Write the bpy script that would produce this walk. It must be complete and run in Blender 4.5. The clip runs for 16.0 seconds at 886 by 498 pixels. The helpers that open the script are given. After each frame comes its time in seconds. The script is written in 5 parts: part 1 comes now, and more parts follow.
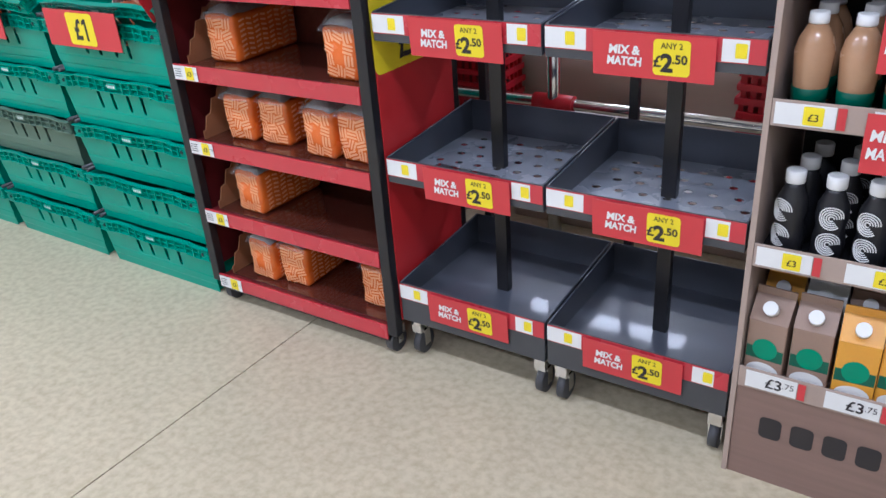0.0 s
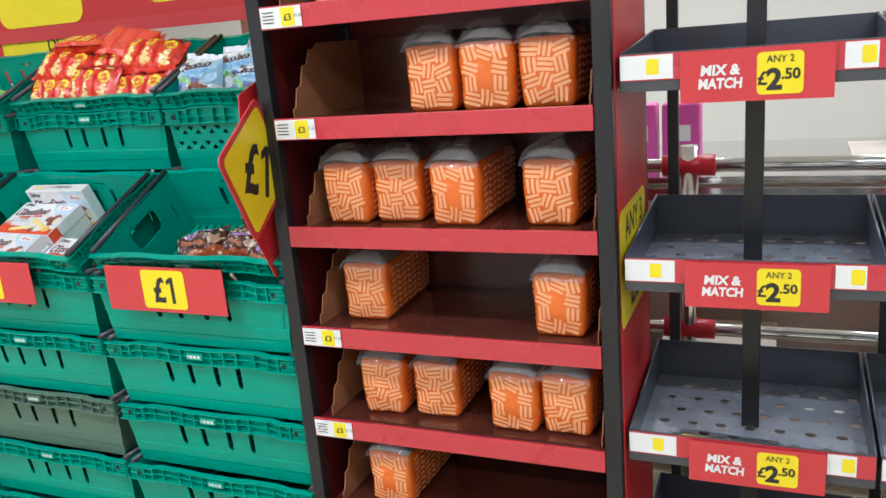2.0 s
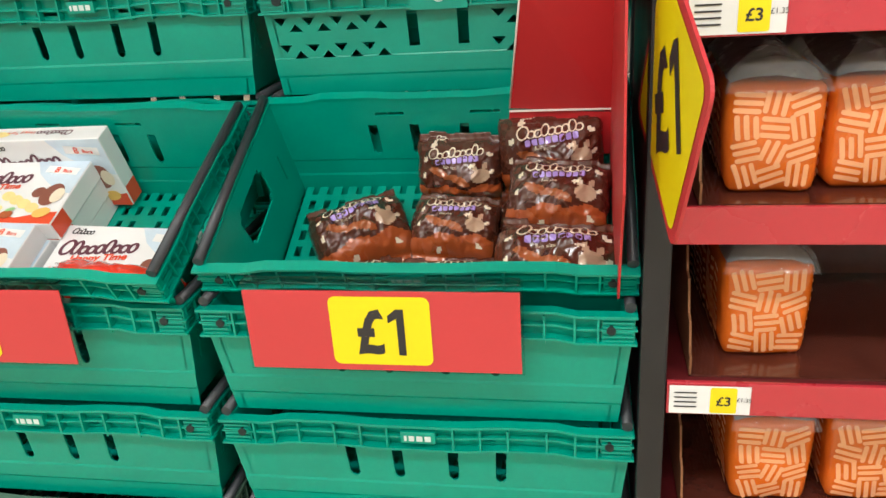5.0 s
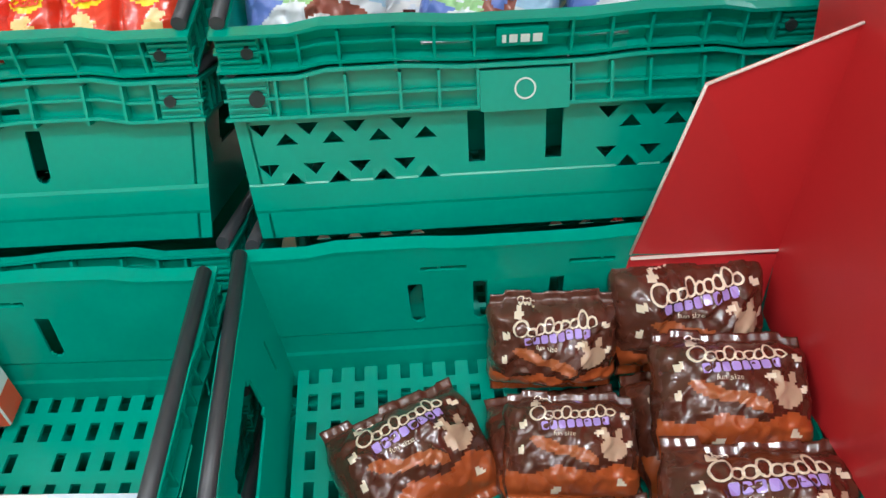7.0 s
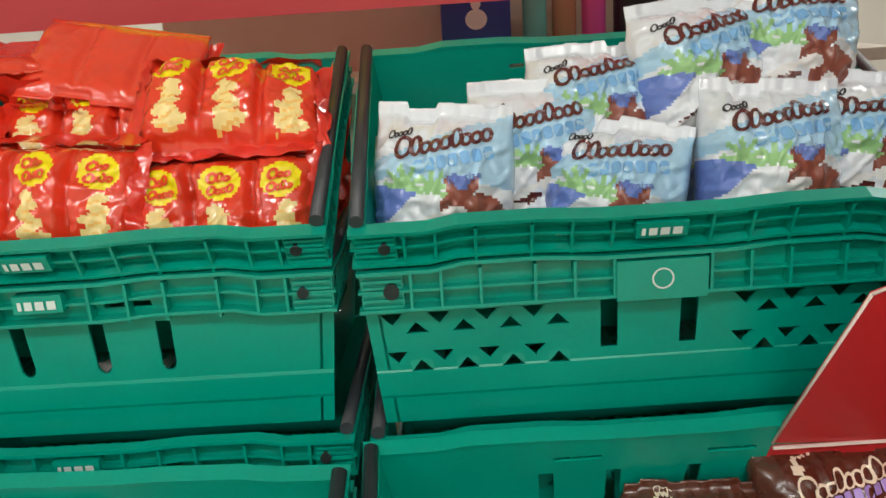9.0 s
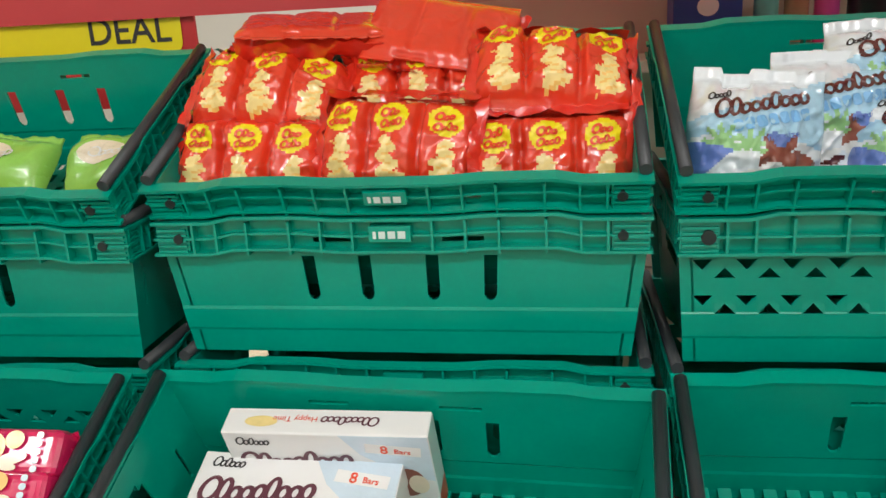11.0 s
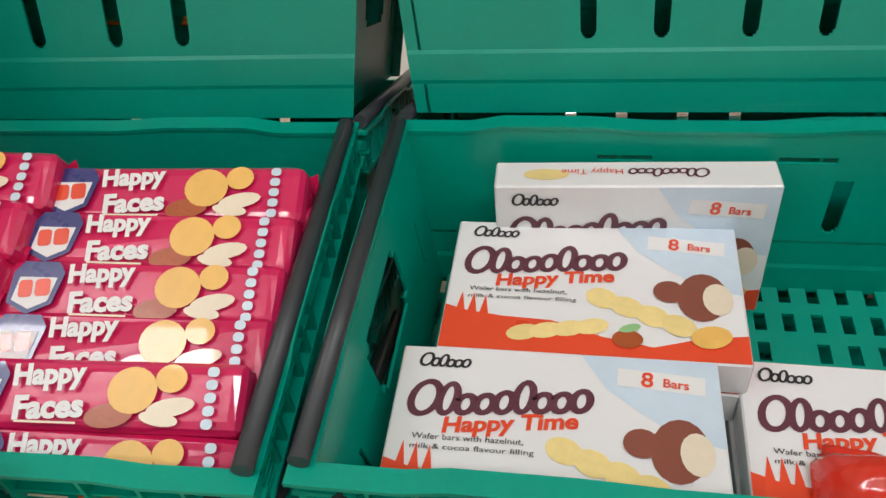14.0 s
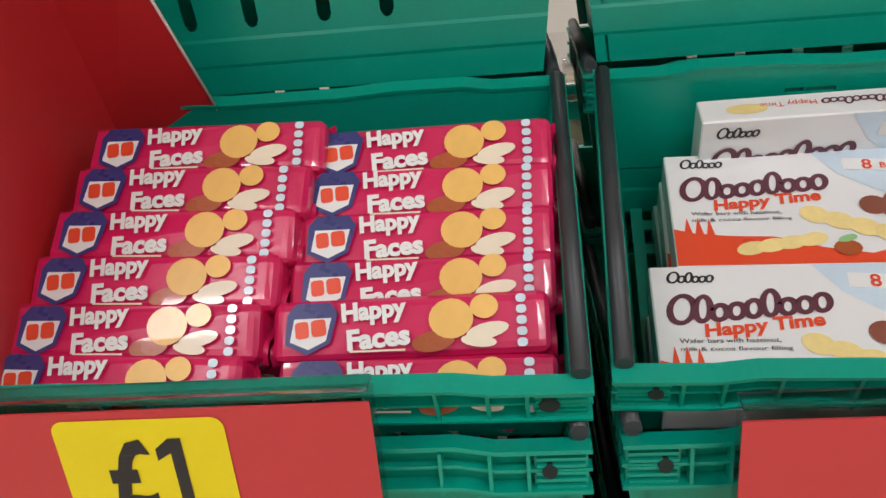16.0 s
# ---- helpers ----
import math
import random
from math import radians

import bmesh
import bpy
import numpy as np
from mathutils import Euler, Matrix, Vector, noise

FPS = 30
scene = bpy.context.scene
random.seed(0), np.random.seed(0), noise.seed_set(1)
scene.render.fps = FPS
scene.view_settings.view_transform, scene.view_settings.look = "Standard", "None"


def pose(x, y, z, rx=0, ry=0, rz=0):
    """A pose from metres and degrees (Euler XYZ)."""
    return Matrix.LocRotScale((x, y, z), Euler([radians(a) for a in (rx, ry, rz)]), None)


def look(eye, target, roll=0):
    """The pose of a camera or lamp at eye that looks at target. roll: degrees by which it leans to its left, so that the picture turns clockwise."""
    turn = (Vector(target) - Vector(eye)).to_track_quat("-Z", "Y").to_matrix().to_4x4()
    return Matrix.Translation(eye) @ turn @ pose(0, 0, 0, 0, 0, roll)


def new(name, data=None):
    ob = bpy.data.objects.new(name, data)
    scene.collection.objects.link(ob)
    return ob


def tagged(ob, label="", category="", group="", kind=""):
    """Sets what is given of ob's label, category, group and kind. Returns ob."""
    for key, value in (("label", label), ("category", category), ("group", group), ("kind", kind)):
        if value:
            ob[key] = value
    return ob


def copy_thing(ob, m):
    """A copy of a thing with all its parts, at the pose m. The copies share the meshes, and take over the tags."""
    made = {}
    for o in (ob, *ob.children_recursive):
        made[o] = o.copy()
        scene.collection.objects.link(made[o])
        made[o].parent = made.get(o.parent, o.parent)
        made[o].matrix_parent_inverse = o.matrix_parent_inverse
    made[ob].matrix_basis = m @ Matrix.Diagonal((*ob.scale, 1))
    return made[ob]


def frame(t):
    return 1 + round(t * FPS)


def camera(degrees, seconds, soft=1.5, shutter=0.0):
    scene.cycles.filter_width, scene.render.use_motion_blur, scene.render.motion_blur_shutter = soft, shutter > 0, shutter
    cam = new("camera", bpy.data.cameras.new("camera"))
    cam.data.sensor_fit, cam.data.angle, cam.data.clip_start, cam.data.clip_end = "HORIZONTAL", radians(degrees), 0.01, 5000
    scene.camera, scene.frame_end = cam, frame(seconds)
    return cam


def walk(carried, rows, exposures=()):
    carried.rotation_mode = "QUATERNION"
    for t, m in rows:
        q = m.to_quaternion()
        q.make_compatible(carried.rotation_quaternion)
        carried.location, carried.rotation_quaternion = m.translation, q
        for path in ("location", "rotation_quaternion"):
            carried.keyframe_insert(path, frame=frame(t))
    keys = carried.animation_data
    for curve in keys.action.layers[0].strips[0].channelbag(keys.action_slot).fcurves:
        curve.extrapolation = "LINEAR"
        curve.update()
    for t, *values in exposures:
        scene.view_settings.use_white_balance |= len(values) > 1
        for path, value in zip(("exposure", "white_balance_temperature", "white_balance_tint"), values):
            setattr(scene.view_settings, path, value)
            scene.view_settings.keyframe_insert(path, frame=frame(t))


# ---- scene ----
cam = camera(57.4, 16.0)
PATH = [
    (0, (2.639, -1.532, 1.384), (1.617, -0.081, 0.461), -4.3),
    (0.5, (2.371, -1.566, 1.425), (1.525, 0.09, 0.689), -4.4),
    (1, (2.119, -1.564, 1.417), (1.296, 0.13, 0.745), -4.6),
    (1.5, (1.877, -1.485, 1.438), (1.072, 0.236, 0.815), -4.7),
    (2, (1.673, -1.509, 1.453), (0.898, 0.262, 0.939), -4.9),
    (2.5, (1.442, -1.549, 1.48), (0.705, 0.234, 0.954), -4.6),
    (3, (1.281, -1.431, 1.467), (0.51, 0.325, 0.902), -5.5),
    (3.2, (1.194, -1.372, 1.513), (0.451, 0.368, 0.866), -5.7),
    (5.3, (0.42, -0.844, 1.383), (0.185, 0.986, 0.611), -3.3),
    (5.5, (0.35, -0.783, 1.379), (0.189, 1.059, 0.617), -2.7),
    (6, (0.272, -0.71, 1.394), (0.196, 1.137, 0.628), -2.5),
    (6.5, (0.225, -0.611, 1.382), (0.22, 1.239, 0.622), -2.5),
    (7, (0.192, -0.444, 1.437), (0.25, 1.411, 0.691), -2.8),
    (7.5, (0.164, -0.378, 1.483), (0.25, 1.499, 0.796), -3.3),
    (8, (0.129, -0.388, 1.52), (0.27, 1.517, 0.928), -3.7),
    (8.5, (0.127, -0.376, 1.549), (0.207, 1.533, 0.961), -3.9),
    (9, (0.094, -0.387, 1.549), (0.093, 1.529, 0.976), -3.8),
    (9.5, (0.051, -0.39, 1.55), (-0.058, 1.519, 0.966), -3.6),
    (10, (0.009, -0.424, 1.556), (-0.252, 1.477, 0.995), -3.9),
    (10.2, (-0.014, -0.449, 1.565), (-0.318, 1.451, 1.019), -3.8),
    (12.3, (-0.249, -0.54, 1.371), (-0.492, 1.35, 0.744), -1.9),
    (12.5, (-0.256, -0.544, 1.344), (-0.495, 1.338, 0.693), -1.9),
    (13, (-0.267, -0.531, 1.312), (-0.486, 1.33, 0.597), -1.4),
    (13.5, (-0.327, -0.456, 1.297), (-0.602, 1.382, 0.544), -1.8),
    (14, (-0.479, -0.410, 1.272), (-0.687, 1.472, 0.600), -1.4),
    (14.5, (-0.548, -0.394, 1.312), (-0.802, 1.402, 0.469), -3.2),
    (15, (-0.62, -0.451, 1.301), (-0.888, 1.335, 0.441), -4.8),
    (15.5, (-0.675, -0.5, 1.293), (-0.906, 1.307, 0.468), -5.2),
    (16, (-0.692, -0.515, 1.3), (-0.883, 1.32, 0.528), -5.4),
]
EXPOSURES = [(0, -0.18, 5100, 17), (0.6, 0.0, 5100, 15), (2, -0.08, 5450, 10), (3.2, -0.06, 5900, 10), (5.3, 0.02, 6250, 10), (6.3, -0.08, 6250, 10), (7, 0.12, 5800, 12), (8, -0.3, 6300, 10), (10.2, -0.33, 6250, 10), (12.3, -0.3, 6100, 10), (13, -0.3, 6100, 10), (14, -0.55, 6100, 14), (16, -0.66, 6100, 16)]
walk(cam, [(t, look(eye, target, roll)) for t, eye, target, roll in PATH], EXPOSURES)

# ---- light ----
world = bpy.data.worlds.new("shop_air")
scene.world = world
world.use_nodes = True
world.node_tree.nodes["Background"].inputs[0].default_value = (0.9, 0.95, 1, 1)
world.node_tree.nodes["Background"].inputs[1].default_value = 0.15
LAMP_WATTS = 42
LAMPS = [(x, y) for x in (-2.6, 0.2, 3.0) for y in (-3.4, -1.5, 2.3, 4.4)]
for lx, ly in LAMPS:
    lamp = bpy.data.lights.new("tube_light", "AREA")
    lamp.shape, lamp.size, lamp.size_y, lamp.energy, lamp.color = "RECTANGLE", 1.5, 0.22, LAMP_WATTS, (1, 0.97, 0.92)
    new("tube_light", lamp).matrix_world = pose(lx, ly, 3.13)


# ---- materials ----
def mat(name, color, rough=0.5, metal=0.0, vary=0.12, scale=18.0, bump=0.0, fine=160.0, coat=0.0, emit=0.0, spec=0.5):
    m = bpy.data.materials.new(name)
    m.use_nodes = True
    nt = m.node_tree
    b = nt.nodes["Principled BSDF"]
    b.inputs["Roughness"].default_value, b.inputs["Metallic"].default_value = rough, metal
    b.inputs["Coat Weight"].default_value = coat
    b.inputs["Specular IOR Level"].default_value = spec
    tc = nt.nodes.new("ShaderNodeTexCoord")
    n1 = nt.nodes.new("ShaderNodeTexNoise")
    n1.inputs["Scale"].default_value, n1.inputs["Detail"].default_value = scale, 6
    n2 = nt.nodes.new("ShaderNodeTexNoise")
    n2.inputs["Scale"].default_value, n2.inputs["Detail"].default_value = fine, 3
    info = nt.nodes.new("ShaderNodeObjectInfo")
    add = nt.nodes.new("ShaderNodeMath")
    add.operation = "MULTIPLY_ADD"
    add.inputs[1].default_value, add.inputs[2].default_value = 0.35, 0.0
    ramp = nt.nodes.new("ShaderNodeMix")
    ramp.data_type = "RGBA"
    lo = [c * (1 - vary) for c in color]
    hi = [min(1, c * (1 + vary)) for c in color]
    ramp.inputs[6].default_value, ramp.inputs[7].default_value = (*lo, 1), (*hi, 1)
    s1 = nt.nodes.new("ShaderNodeMath")
    s1.operation = "ADD"
    nt.links.new(tc.outputs["Object"], n1.inputs["Vector"])
    nt.links.new(tc.outputs["Object"], n2.inputs["Vector"])
    nt.links.new(n2.outputs["Fac"], add.inputs[0])
    s0 = nt.nodes.new("ShaderNodeMath")
    s0.operation = "MULTIPLY_ADD"
    s0.inputs[1].default_value, s0.inputs[2].default_value = 0.3, -0.3
    nt.links.new(info.outputs["Random"], s0.inputs[0])
    s2 = nt.nodes.new("ShaderNodeMath")
    s2.operation = "ADD"
    nt.links.new(n1.outputs["Fac"], s1.inputs[0])
    nt.links.new(add.outputs[0], s1.inputs[1])
    nt.links.new(s1.outputs[0], s2.inputs[0])
    nt.links.new(s0.outputs[0], s2.inputs[1])
    nt.links.new(s2.outputs[0], ramp.inputs[0])
    nt.links.new(ramp.outputs[2], b.inputs["Base Color"])
    rr = nt.nodes.new("ShaderNodeMapRange")
    rr.inputs[3].default_value, rr.inputs[4].default_value = max(0.02, rough - 0.1), min(1, rough + 0.1)
    nt.links.new(n1.outputs["Fac"], rr.inputs[0])
    nt.links.new(rr.outputs[0], b.inputs["Roughness"])
    if bump:
        bp = nt.nodes.new("ShaderNodeBump")
        bp.inputs["Strength"].default_value, bp.inputs["Distance"].default_value = bump, 0.004
        nt.links.new(s1.outputs[0], bp.inputs["Height"])
        nt.links.new(bp.outputs[0], b.inputs["Normal"])
    if emit:
        b.inputs["Emission Color"].default_value, b.inputs["Emission Strength"].default_value = (*color, 1), emit
    return m


GREEN = mat("crate_green_plastic", (0.0, 0.305, 0.215), 0.32, vary=0.16, scale=9, bump=0.06)
GREYGREEN = mat("faded_crate_plastic", (0.10, 0.17, 0.125), 0.5, vary=0.12, scale=9, bump=0.05)
ARM = mat("dark_bale_arm", (0.035, 0.04, 0.045), 0.4)
HOLESHADE = mat("socket_shade", (0.01, 0.02, 0.018), 0.8)
PRINTW = mat("white_mark", (0.6, 0.72, 0.68), 0.5)
RED = mat("red_card", (0.53, 0.022, 0.026), 0.42, vary=0.07, scale=6, bump=0.03)
SIGNRED = mat("red_price_strip", (0.57, 0.045, 0.052), 0.35, vary=0.05, scale=6)
LIPRED = mat("shelf_lip_red", (0.52, 0.035, 0.05), 0.28, vary=0.08, scale=6, coat=0.4)
YELLOW = mat("yellow_print", (0.86, 0.70, 0.0), 0.4, vary=0.04)
INK = mat("dark_ink", (0.025, 0.022, 0.025), 0.5)
WHITE = mat("white_paper", (0.78, 0.78, 0.77), 0.45, vary=0.04)
EDGE = mat("card_edge", (0.75, 0.66, 0.6), 0.7)
BLACK = mat("black_steel", (0.014, 0.014, 0.017), 0.36, vary=0.25, scale=20)
CHAR = mat("charcoal_tray_steel", (0.055, 0.062, 0.082), 0.36, vary=0.18, scale=8, bump=0.02, coat=0.15)
PERF = mat("perforated_tray_steel", (0.17, 0.185, 0.225), 0.28, vary=0.2, scale=7, bump=0.02, coat=0.3)
TRAYGREY = mat("grey_tray_front", (0.06, 0.062, 0.068), 0.45)
CHROME = mat("chrome", (0.75, 0.75, 0.76), 0.14, 1.0, vary=0.05)
RUBBER = mat("grey_rubber", (0.06, 0.06, 0.065), 0.6)
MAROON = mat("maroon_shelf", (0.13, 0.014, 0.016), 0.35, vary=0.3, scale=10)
BROWN = mat("brown_corrugated_card", (0.30, 0.125, 0.05), 0.75, vary=0.18, scale=20)
TRAYINSIDE = mat("dark_red_brown_tray_inside", (0.085, 0.022, 0.014), 0.22, vary=0.45, scale=24, bump=0.5, fine=50, coat=0.7)
ORANGE = mat("orange_wrap", (0.76, 0.155, 0.012), 0.26, vary=0.16, scale=14, bump=0.5, coat=0.4)
PEACH = mat("pale_stroke_print", (0.90, 0.42, 0.19), 0.32, vary=0.1, coat=0.3)
SILVER = mat("silver_grey_wrap", (0.36, 0.35, 0.34), 0.25, vary=0.2, scale=50, bump=0.3, coat=0.5)
CHOC = mat("dark_brown_film", (0.085, 0.023, 0.012), 0.26, vary=0.35, scale=24, bump=0.9, fine=70, coat=0.8)
CHOCRED = mat("rust_print", (0.40, 0.085, 0.02), 0.28, vary=0.2, scale=18, coat=0.6)
CREAM = mat("cream_print", (0.82, 0.72, 0.55), 0.35, coat=0.4)
LILAC = mat("lilac_print", (0.42, 0.30, 0.72), 0.35, coat=0.4)
PALEBLUE = mat("pale_blue_film", (0.60, 0.72, 0.82), 0.25, vary=0.12, scale=20, bump=0.8, fine=60, coat=0.7)
SKYBLUE = mat("sky_blue_print", (0.22, 0.48, 0.80), 0.28, vary=0.15, coat=0.5)
DEEPBLUE = mat("deep_blue_print", (0.14, 0.22, 0.58), 0.3, coat=0.5)
LEAF = mat("palm_green_print", (0.30, 0.56, 0.24), 0.35, coat=0.4)
FOXBROWN = mat("chestnut_print", (0.25, 0.075, 0.05), 0.3, vary=0.15, coat=0.4)
MAUVE = mat("mauve_lettering", (0.12, 0.035, 0.055), 0.35)
BRIGHTRED = mat("bright_red_print", (0.78, 0.07, 0.02), 0.3, vary=0.06, coat=0.4)
REDFILM = mat("red_film", (0.72, 0.03, 0.012), 0.2, vary=0.2, scale=22, bump=0.9, fine=60, coat=0.9)
GOLD = mat("golden_biscuit_print", (0.84, 0.50, 0.12), 0.35, vary=0.12, scale=60, coat=0.3)
WAFER = mat("pale_wafer_print", (0.86, 0.68, 0.28), 0.35, vary=0.14, scale=40, coat=0.3)
PINK = mat("magenta_film", (0.62, 0.012, 0.10), 0.24, vary=0.14, scale=14, bump=0.3, fine=45, coat=0.6)
NAVY = mat("navy_print", (0.03, 0.035, 0.18), 0.3, coat=0.4)
BOXWHITE = mat("glossy_white_carton", (0.80, 0.80, 0.80), 0.22, vary=0.03, scale=6, coat=0.5)
BAGWHITE = mat("white_bag_film", (0.74, 0.79, 0.84), 0.2, vary=0.10, scale=20, bump=0.6, fine=60, coat=0.9)
LIGHTSKY = mat("light_sky_print", (0.40, 0.64, 0.82), 0.22, vary=0.18, scale=16, bump=0.4, coat=0.8)
FOXDARK = mat("dark_chestnut_print", (0.10, 0.022, 0.020), 0.28, vary=0.2, coat=0.6)
BEIGEPRINT = mat("beige_print", (0.52, 0.36, 0.24), 0.3, vary=0.2, coat=0.6)
RUST = mat("bright_rust_print", (0.36, 0.10, 0.03), 0.28, vary=0.25, scale=30, coat=0.6)
PACKRED = mat("scarlet_film", (0.74, 0.045, 0.014), 0.18, vary=0.12, scale=20, bump=0.35, fine=50, coat=1.0)
CRISP = mat("pale_crisp_print", (0.88, 0.66, 0.26), 0.3, vary=0.2, scale=70, coat=0.6)
ORANGEFILM = mat("orange_film", (0.85, 0.26, 0.02), 0.25, vary=0.2, bump=0.3, coat=0.6)
LIME = mat("lime_film", (0.30, 0.62, 0.10), 0.25, vary=0.2, bump=0.3, coat=0.6)
CREAMWALL = mat("cream_counter", (0.62, 0.54, 0.45), 0.45, vary=0.04, scale=3)
WALLPAINT = mat("bounce_wall_paint", (0.72, 0.70, 0.66), 0.7, vary=0.04, scale=2)
CEILING = mat("ceiling_tile", (0.75, 0.75, 0.73), 0.8, vary=0.04, scale=30, bump=0.2)
BEIGE = mat("pale_board", (0.40, 0.31, 0.26), 0.5, vary=0.08)
GLOW = mat("lit_tube_diffuser", (1, 0.98, 0.94), 0.5, emit=4.0)
HOTPINK = mat("pink_plastic_bag", (0.72, 0.10, 0.42), 0.35, vary=0.1)
BASKETRED = mat("red_basket_plastic", (0.62, 0.015, 0.03), 0.35)
NIGHTBLUE = mat("blue_ticket_box", (0.02, 0.05, 0.30), 0.35)
STEELGREY = mat("till_grey", (0.30, 0.33, 0.36), 0.4)
COFFEE = mat("latte_liquid", (0.42, 0.24, 0.13), 0.25, coat=0.6)
DARKGREEN = mat("dark_green_print", (0.0, 0.10, 0.06), 0.35)
MIDGREEN = mat("mid_green_disc", (0.0, 0.26, 0.14), 0.35)
TAN = mat("tan_carton", (0.30, 0.20, 0.15), 0.35, vary=0.1, coat=0.3)
AMBER = mat("amber_carton", (0.72, 0.34, 0.03), 0.35, vary=0.1, coat=0.3)
PASTRY = mat("pastry", (0.55, 0.36, 0.14), 0.6, vary=0.4, scale=60, bump=0.4)
PURPLE = mat("purple_plastic", (0.16, 0.05, 0.30), 0.4)
TURQ = mat("turquoise_plastic", (0.15, 0.50, 0.46), 0.4)


def floor_material():
    m = mat("speckled_vinyl_floor", (0.60, 0.53, 0.375), 0.34, vary=0.10, scale=5, fine=220, bump=0.02)
    nt = m.node_tree
    b = nt.nodes["Principled BSDF"]
    tc = nt.nodes.new("ShaderNodeTexCoord")
    v = nt.nodes.new("ShaderNodeTexNoise")
    v.inputs["Scale"].default_value, v.inputs["Detail"].default_value = 42, 8
    r = nt.nodes.new("ShaderNodeValToRGB")
    r.color_ramp.elements[0].position, r.color_ramp.elements[1].position = 0.30, 0.62
    r.color_ramp.elements[0].color, r.color_ramp.elements[1].color = (0.78, 0.76, 0.70, 1), (1, 1, 1, 1)
    mul = nt.nodes.new("ShaderNodeMix")
    mul.data_type, mul.blend_type = "RGBA", "MULTIPLY"
    mul.inputs[0].default_value = 1
    old = b.inputs["Base Color"].links[0].from_socket
    nt.links.new(tc.outputs["Object"], v.inputs["Vector"])
    nt.links.new(v.outputs["Fac"], r.inputs[0])
    nt.links.new(old, mul.inputs[6])
    nt.links.new(r.outputs[0], mul.inputs[7])
    nt.links.new(mul.outputs[2], b.inputs["Base Color"])
    return m


def wood_material():
    m = mat("printed_wood_grain", (0.24, 0.155, 0.125), 0.5, vary=0.2, scale=8)
    nt = m.node_tree
    tc = nt.nodes.new("ShaderNodeTexCoord")
    mp = nt.nodes.new("ShaderNodeMapping")
    mp.inputs["Scale"].default_value = (1.5, 8, 26)
    nt.links.new(tc.outputs["Object"], mp.inputs[0])
    for n in nt.nodes:
        if n.type == "TEX_NOISE":
            nt.links.new(mp.outputs[0], n.inputs["Vector"])
    nt.nodes["Noise Texture"].inputs["Scale"].default_value = 2.5
    return m


def clear_material():
    m = bpy.data.materials.new("clear_film")
    m.use_nodes = True
    b = m.node_tree.nodes["Principled BSDF"]
    b.inputs["Transmission Weight"].default_value, b.inputs["Roughness"].default_value, b.inputs["IOR"].default_value = 1, 0.08, 1.15
    return m


def sheer_material():
    """Thin clear wrap: mostly see-through, with a glossy skin."""
    m = bpy.data.materials.new("sheer_wrap")
    m.use_nodes = True
    nt = m.node_tree
    b = nt.nodes["Principled BSDF"]
    b.inputs["Base Color"].default_value = (0.8, 0.8, 0.8, 1)
    b.inputs["Roughness"].default_value = 0.12
    b.inputs["Alpha"].default_value = 0.13
    b.inputs["Coat Weight"].default_value = 1.0
    return m


FLOORMAT, WOOD, CLEAR, SHEER = floor_material(), wood_material(), clear_material(), sheer_material()


# ---- mesh helpers ----
def quadbox(bm, x0, x1, y0, y1, z0, z1, m=None):
    vs = [bm.verts.new((m @ Vector(p)) if m else p) for p in ((x0, y0, z0), (x1, y0, z0), (x1, y1, z0), (x0, y1, z0), (x0, y0, z1), (x1, y0, z1), (x1, y1, z1), (x0, y1, z1))]
    for f in ((0, 3, 2, 1), (4, 5, 6, 7), (0, 1, 5, 4), (1, 2, 6, 5), (2, 3, 7, 6), (3, 0, 4, 7)):
        bm.faces.new([vs[i] for i in f])


def box(x0, x1, y0, y1, z0, z1, bevel=0.0, seg=2, m=None):
    bm = bmesh.new()
    quadbox(bm, x0, x1, y0, y1, z0, z1, m)
    if bevel:
        bmesh.ops.bevel(bm, geom=bm.edges[:], offset=bevel, segments=seg, affect="EDGES", profile=0.6)
    return bm


def rod(bm, a, b, r, n=12, cap=True, r2=None):
    a, b = Vector(a), Vector(b)
    q = (b - a).to_track_quat("Z", "Y")
    r2 = r if r2 is None else r2
    ra = [bm.verts.new(a + q @ Vector((r * math.cos(k * math.tau / n), r * math.sin(k * math.tau / n), 0))) for k in range(n)]
    rb = [bm.verts.new(b + q @ Vector((r2 * math.cos(k * math.tau / n), r2 * math.sin(k * math.tau / n), 0))) for k in range(n)]
    for k in range(n):
        f = bm.faces.new((ra[k], ra[(k + 1) % n], rb[(k + 1) % n], rb[k]))
        f.smooth = True
    if cap:
        bm.faces.new(ra[::-1])
        bm.faces.new(rb)


def lathe(profile, n=20, center=(0, 0, 0)):
    bm = bmesh.new()
    rings = []
    for r, z in profile:
        rings.append([bm.verts.new((center[0] + r * math.cos(k * math.tau / n), center[1] + r * math.sin(k * math.tau / n), center[2] + z)) for k in range(n)])
    for a, b in zip(rings, rings[1:]):
        for k in range(n):
            bm.faces.new((a[k], a[(k + 1) % n], b[(k + 1) % n], b[k])).smooth = True
    bm.faces.new(rings[0][::-1])
    bm.faces.new(rings[-1])
    return bm


def part(name, bm, material, parent=None, label=""):
    me = bpy.data.meshes.new(name)
    bmesh.ops.recalc_face_normals(bm, faces=bm.faces[:])
    bm.to_mesh(me)
    bm.free()
    me.materials.append(material)
    ob = new(name, me)
    if parent:
        ob.parent = parent
    if name.endswith(("strokes", "mark")) or name in ("side_print", "nutrition_print", "cut_edge"):
        ob["kind"] = "stuff"
    return tagged(ob, label) if label else ob


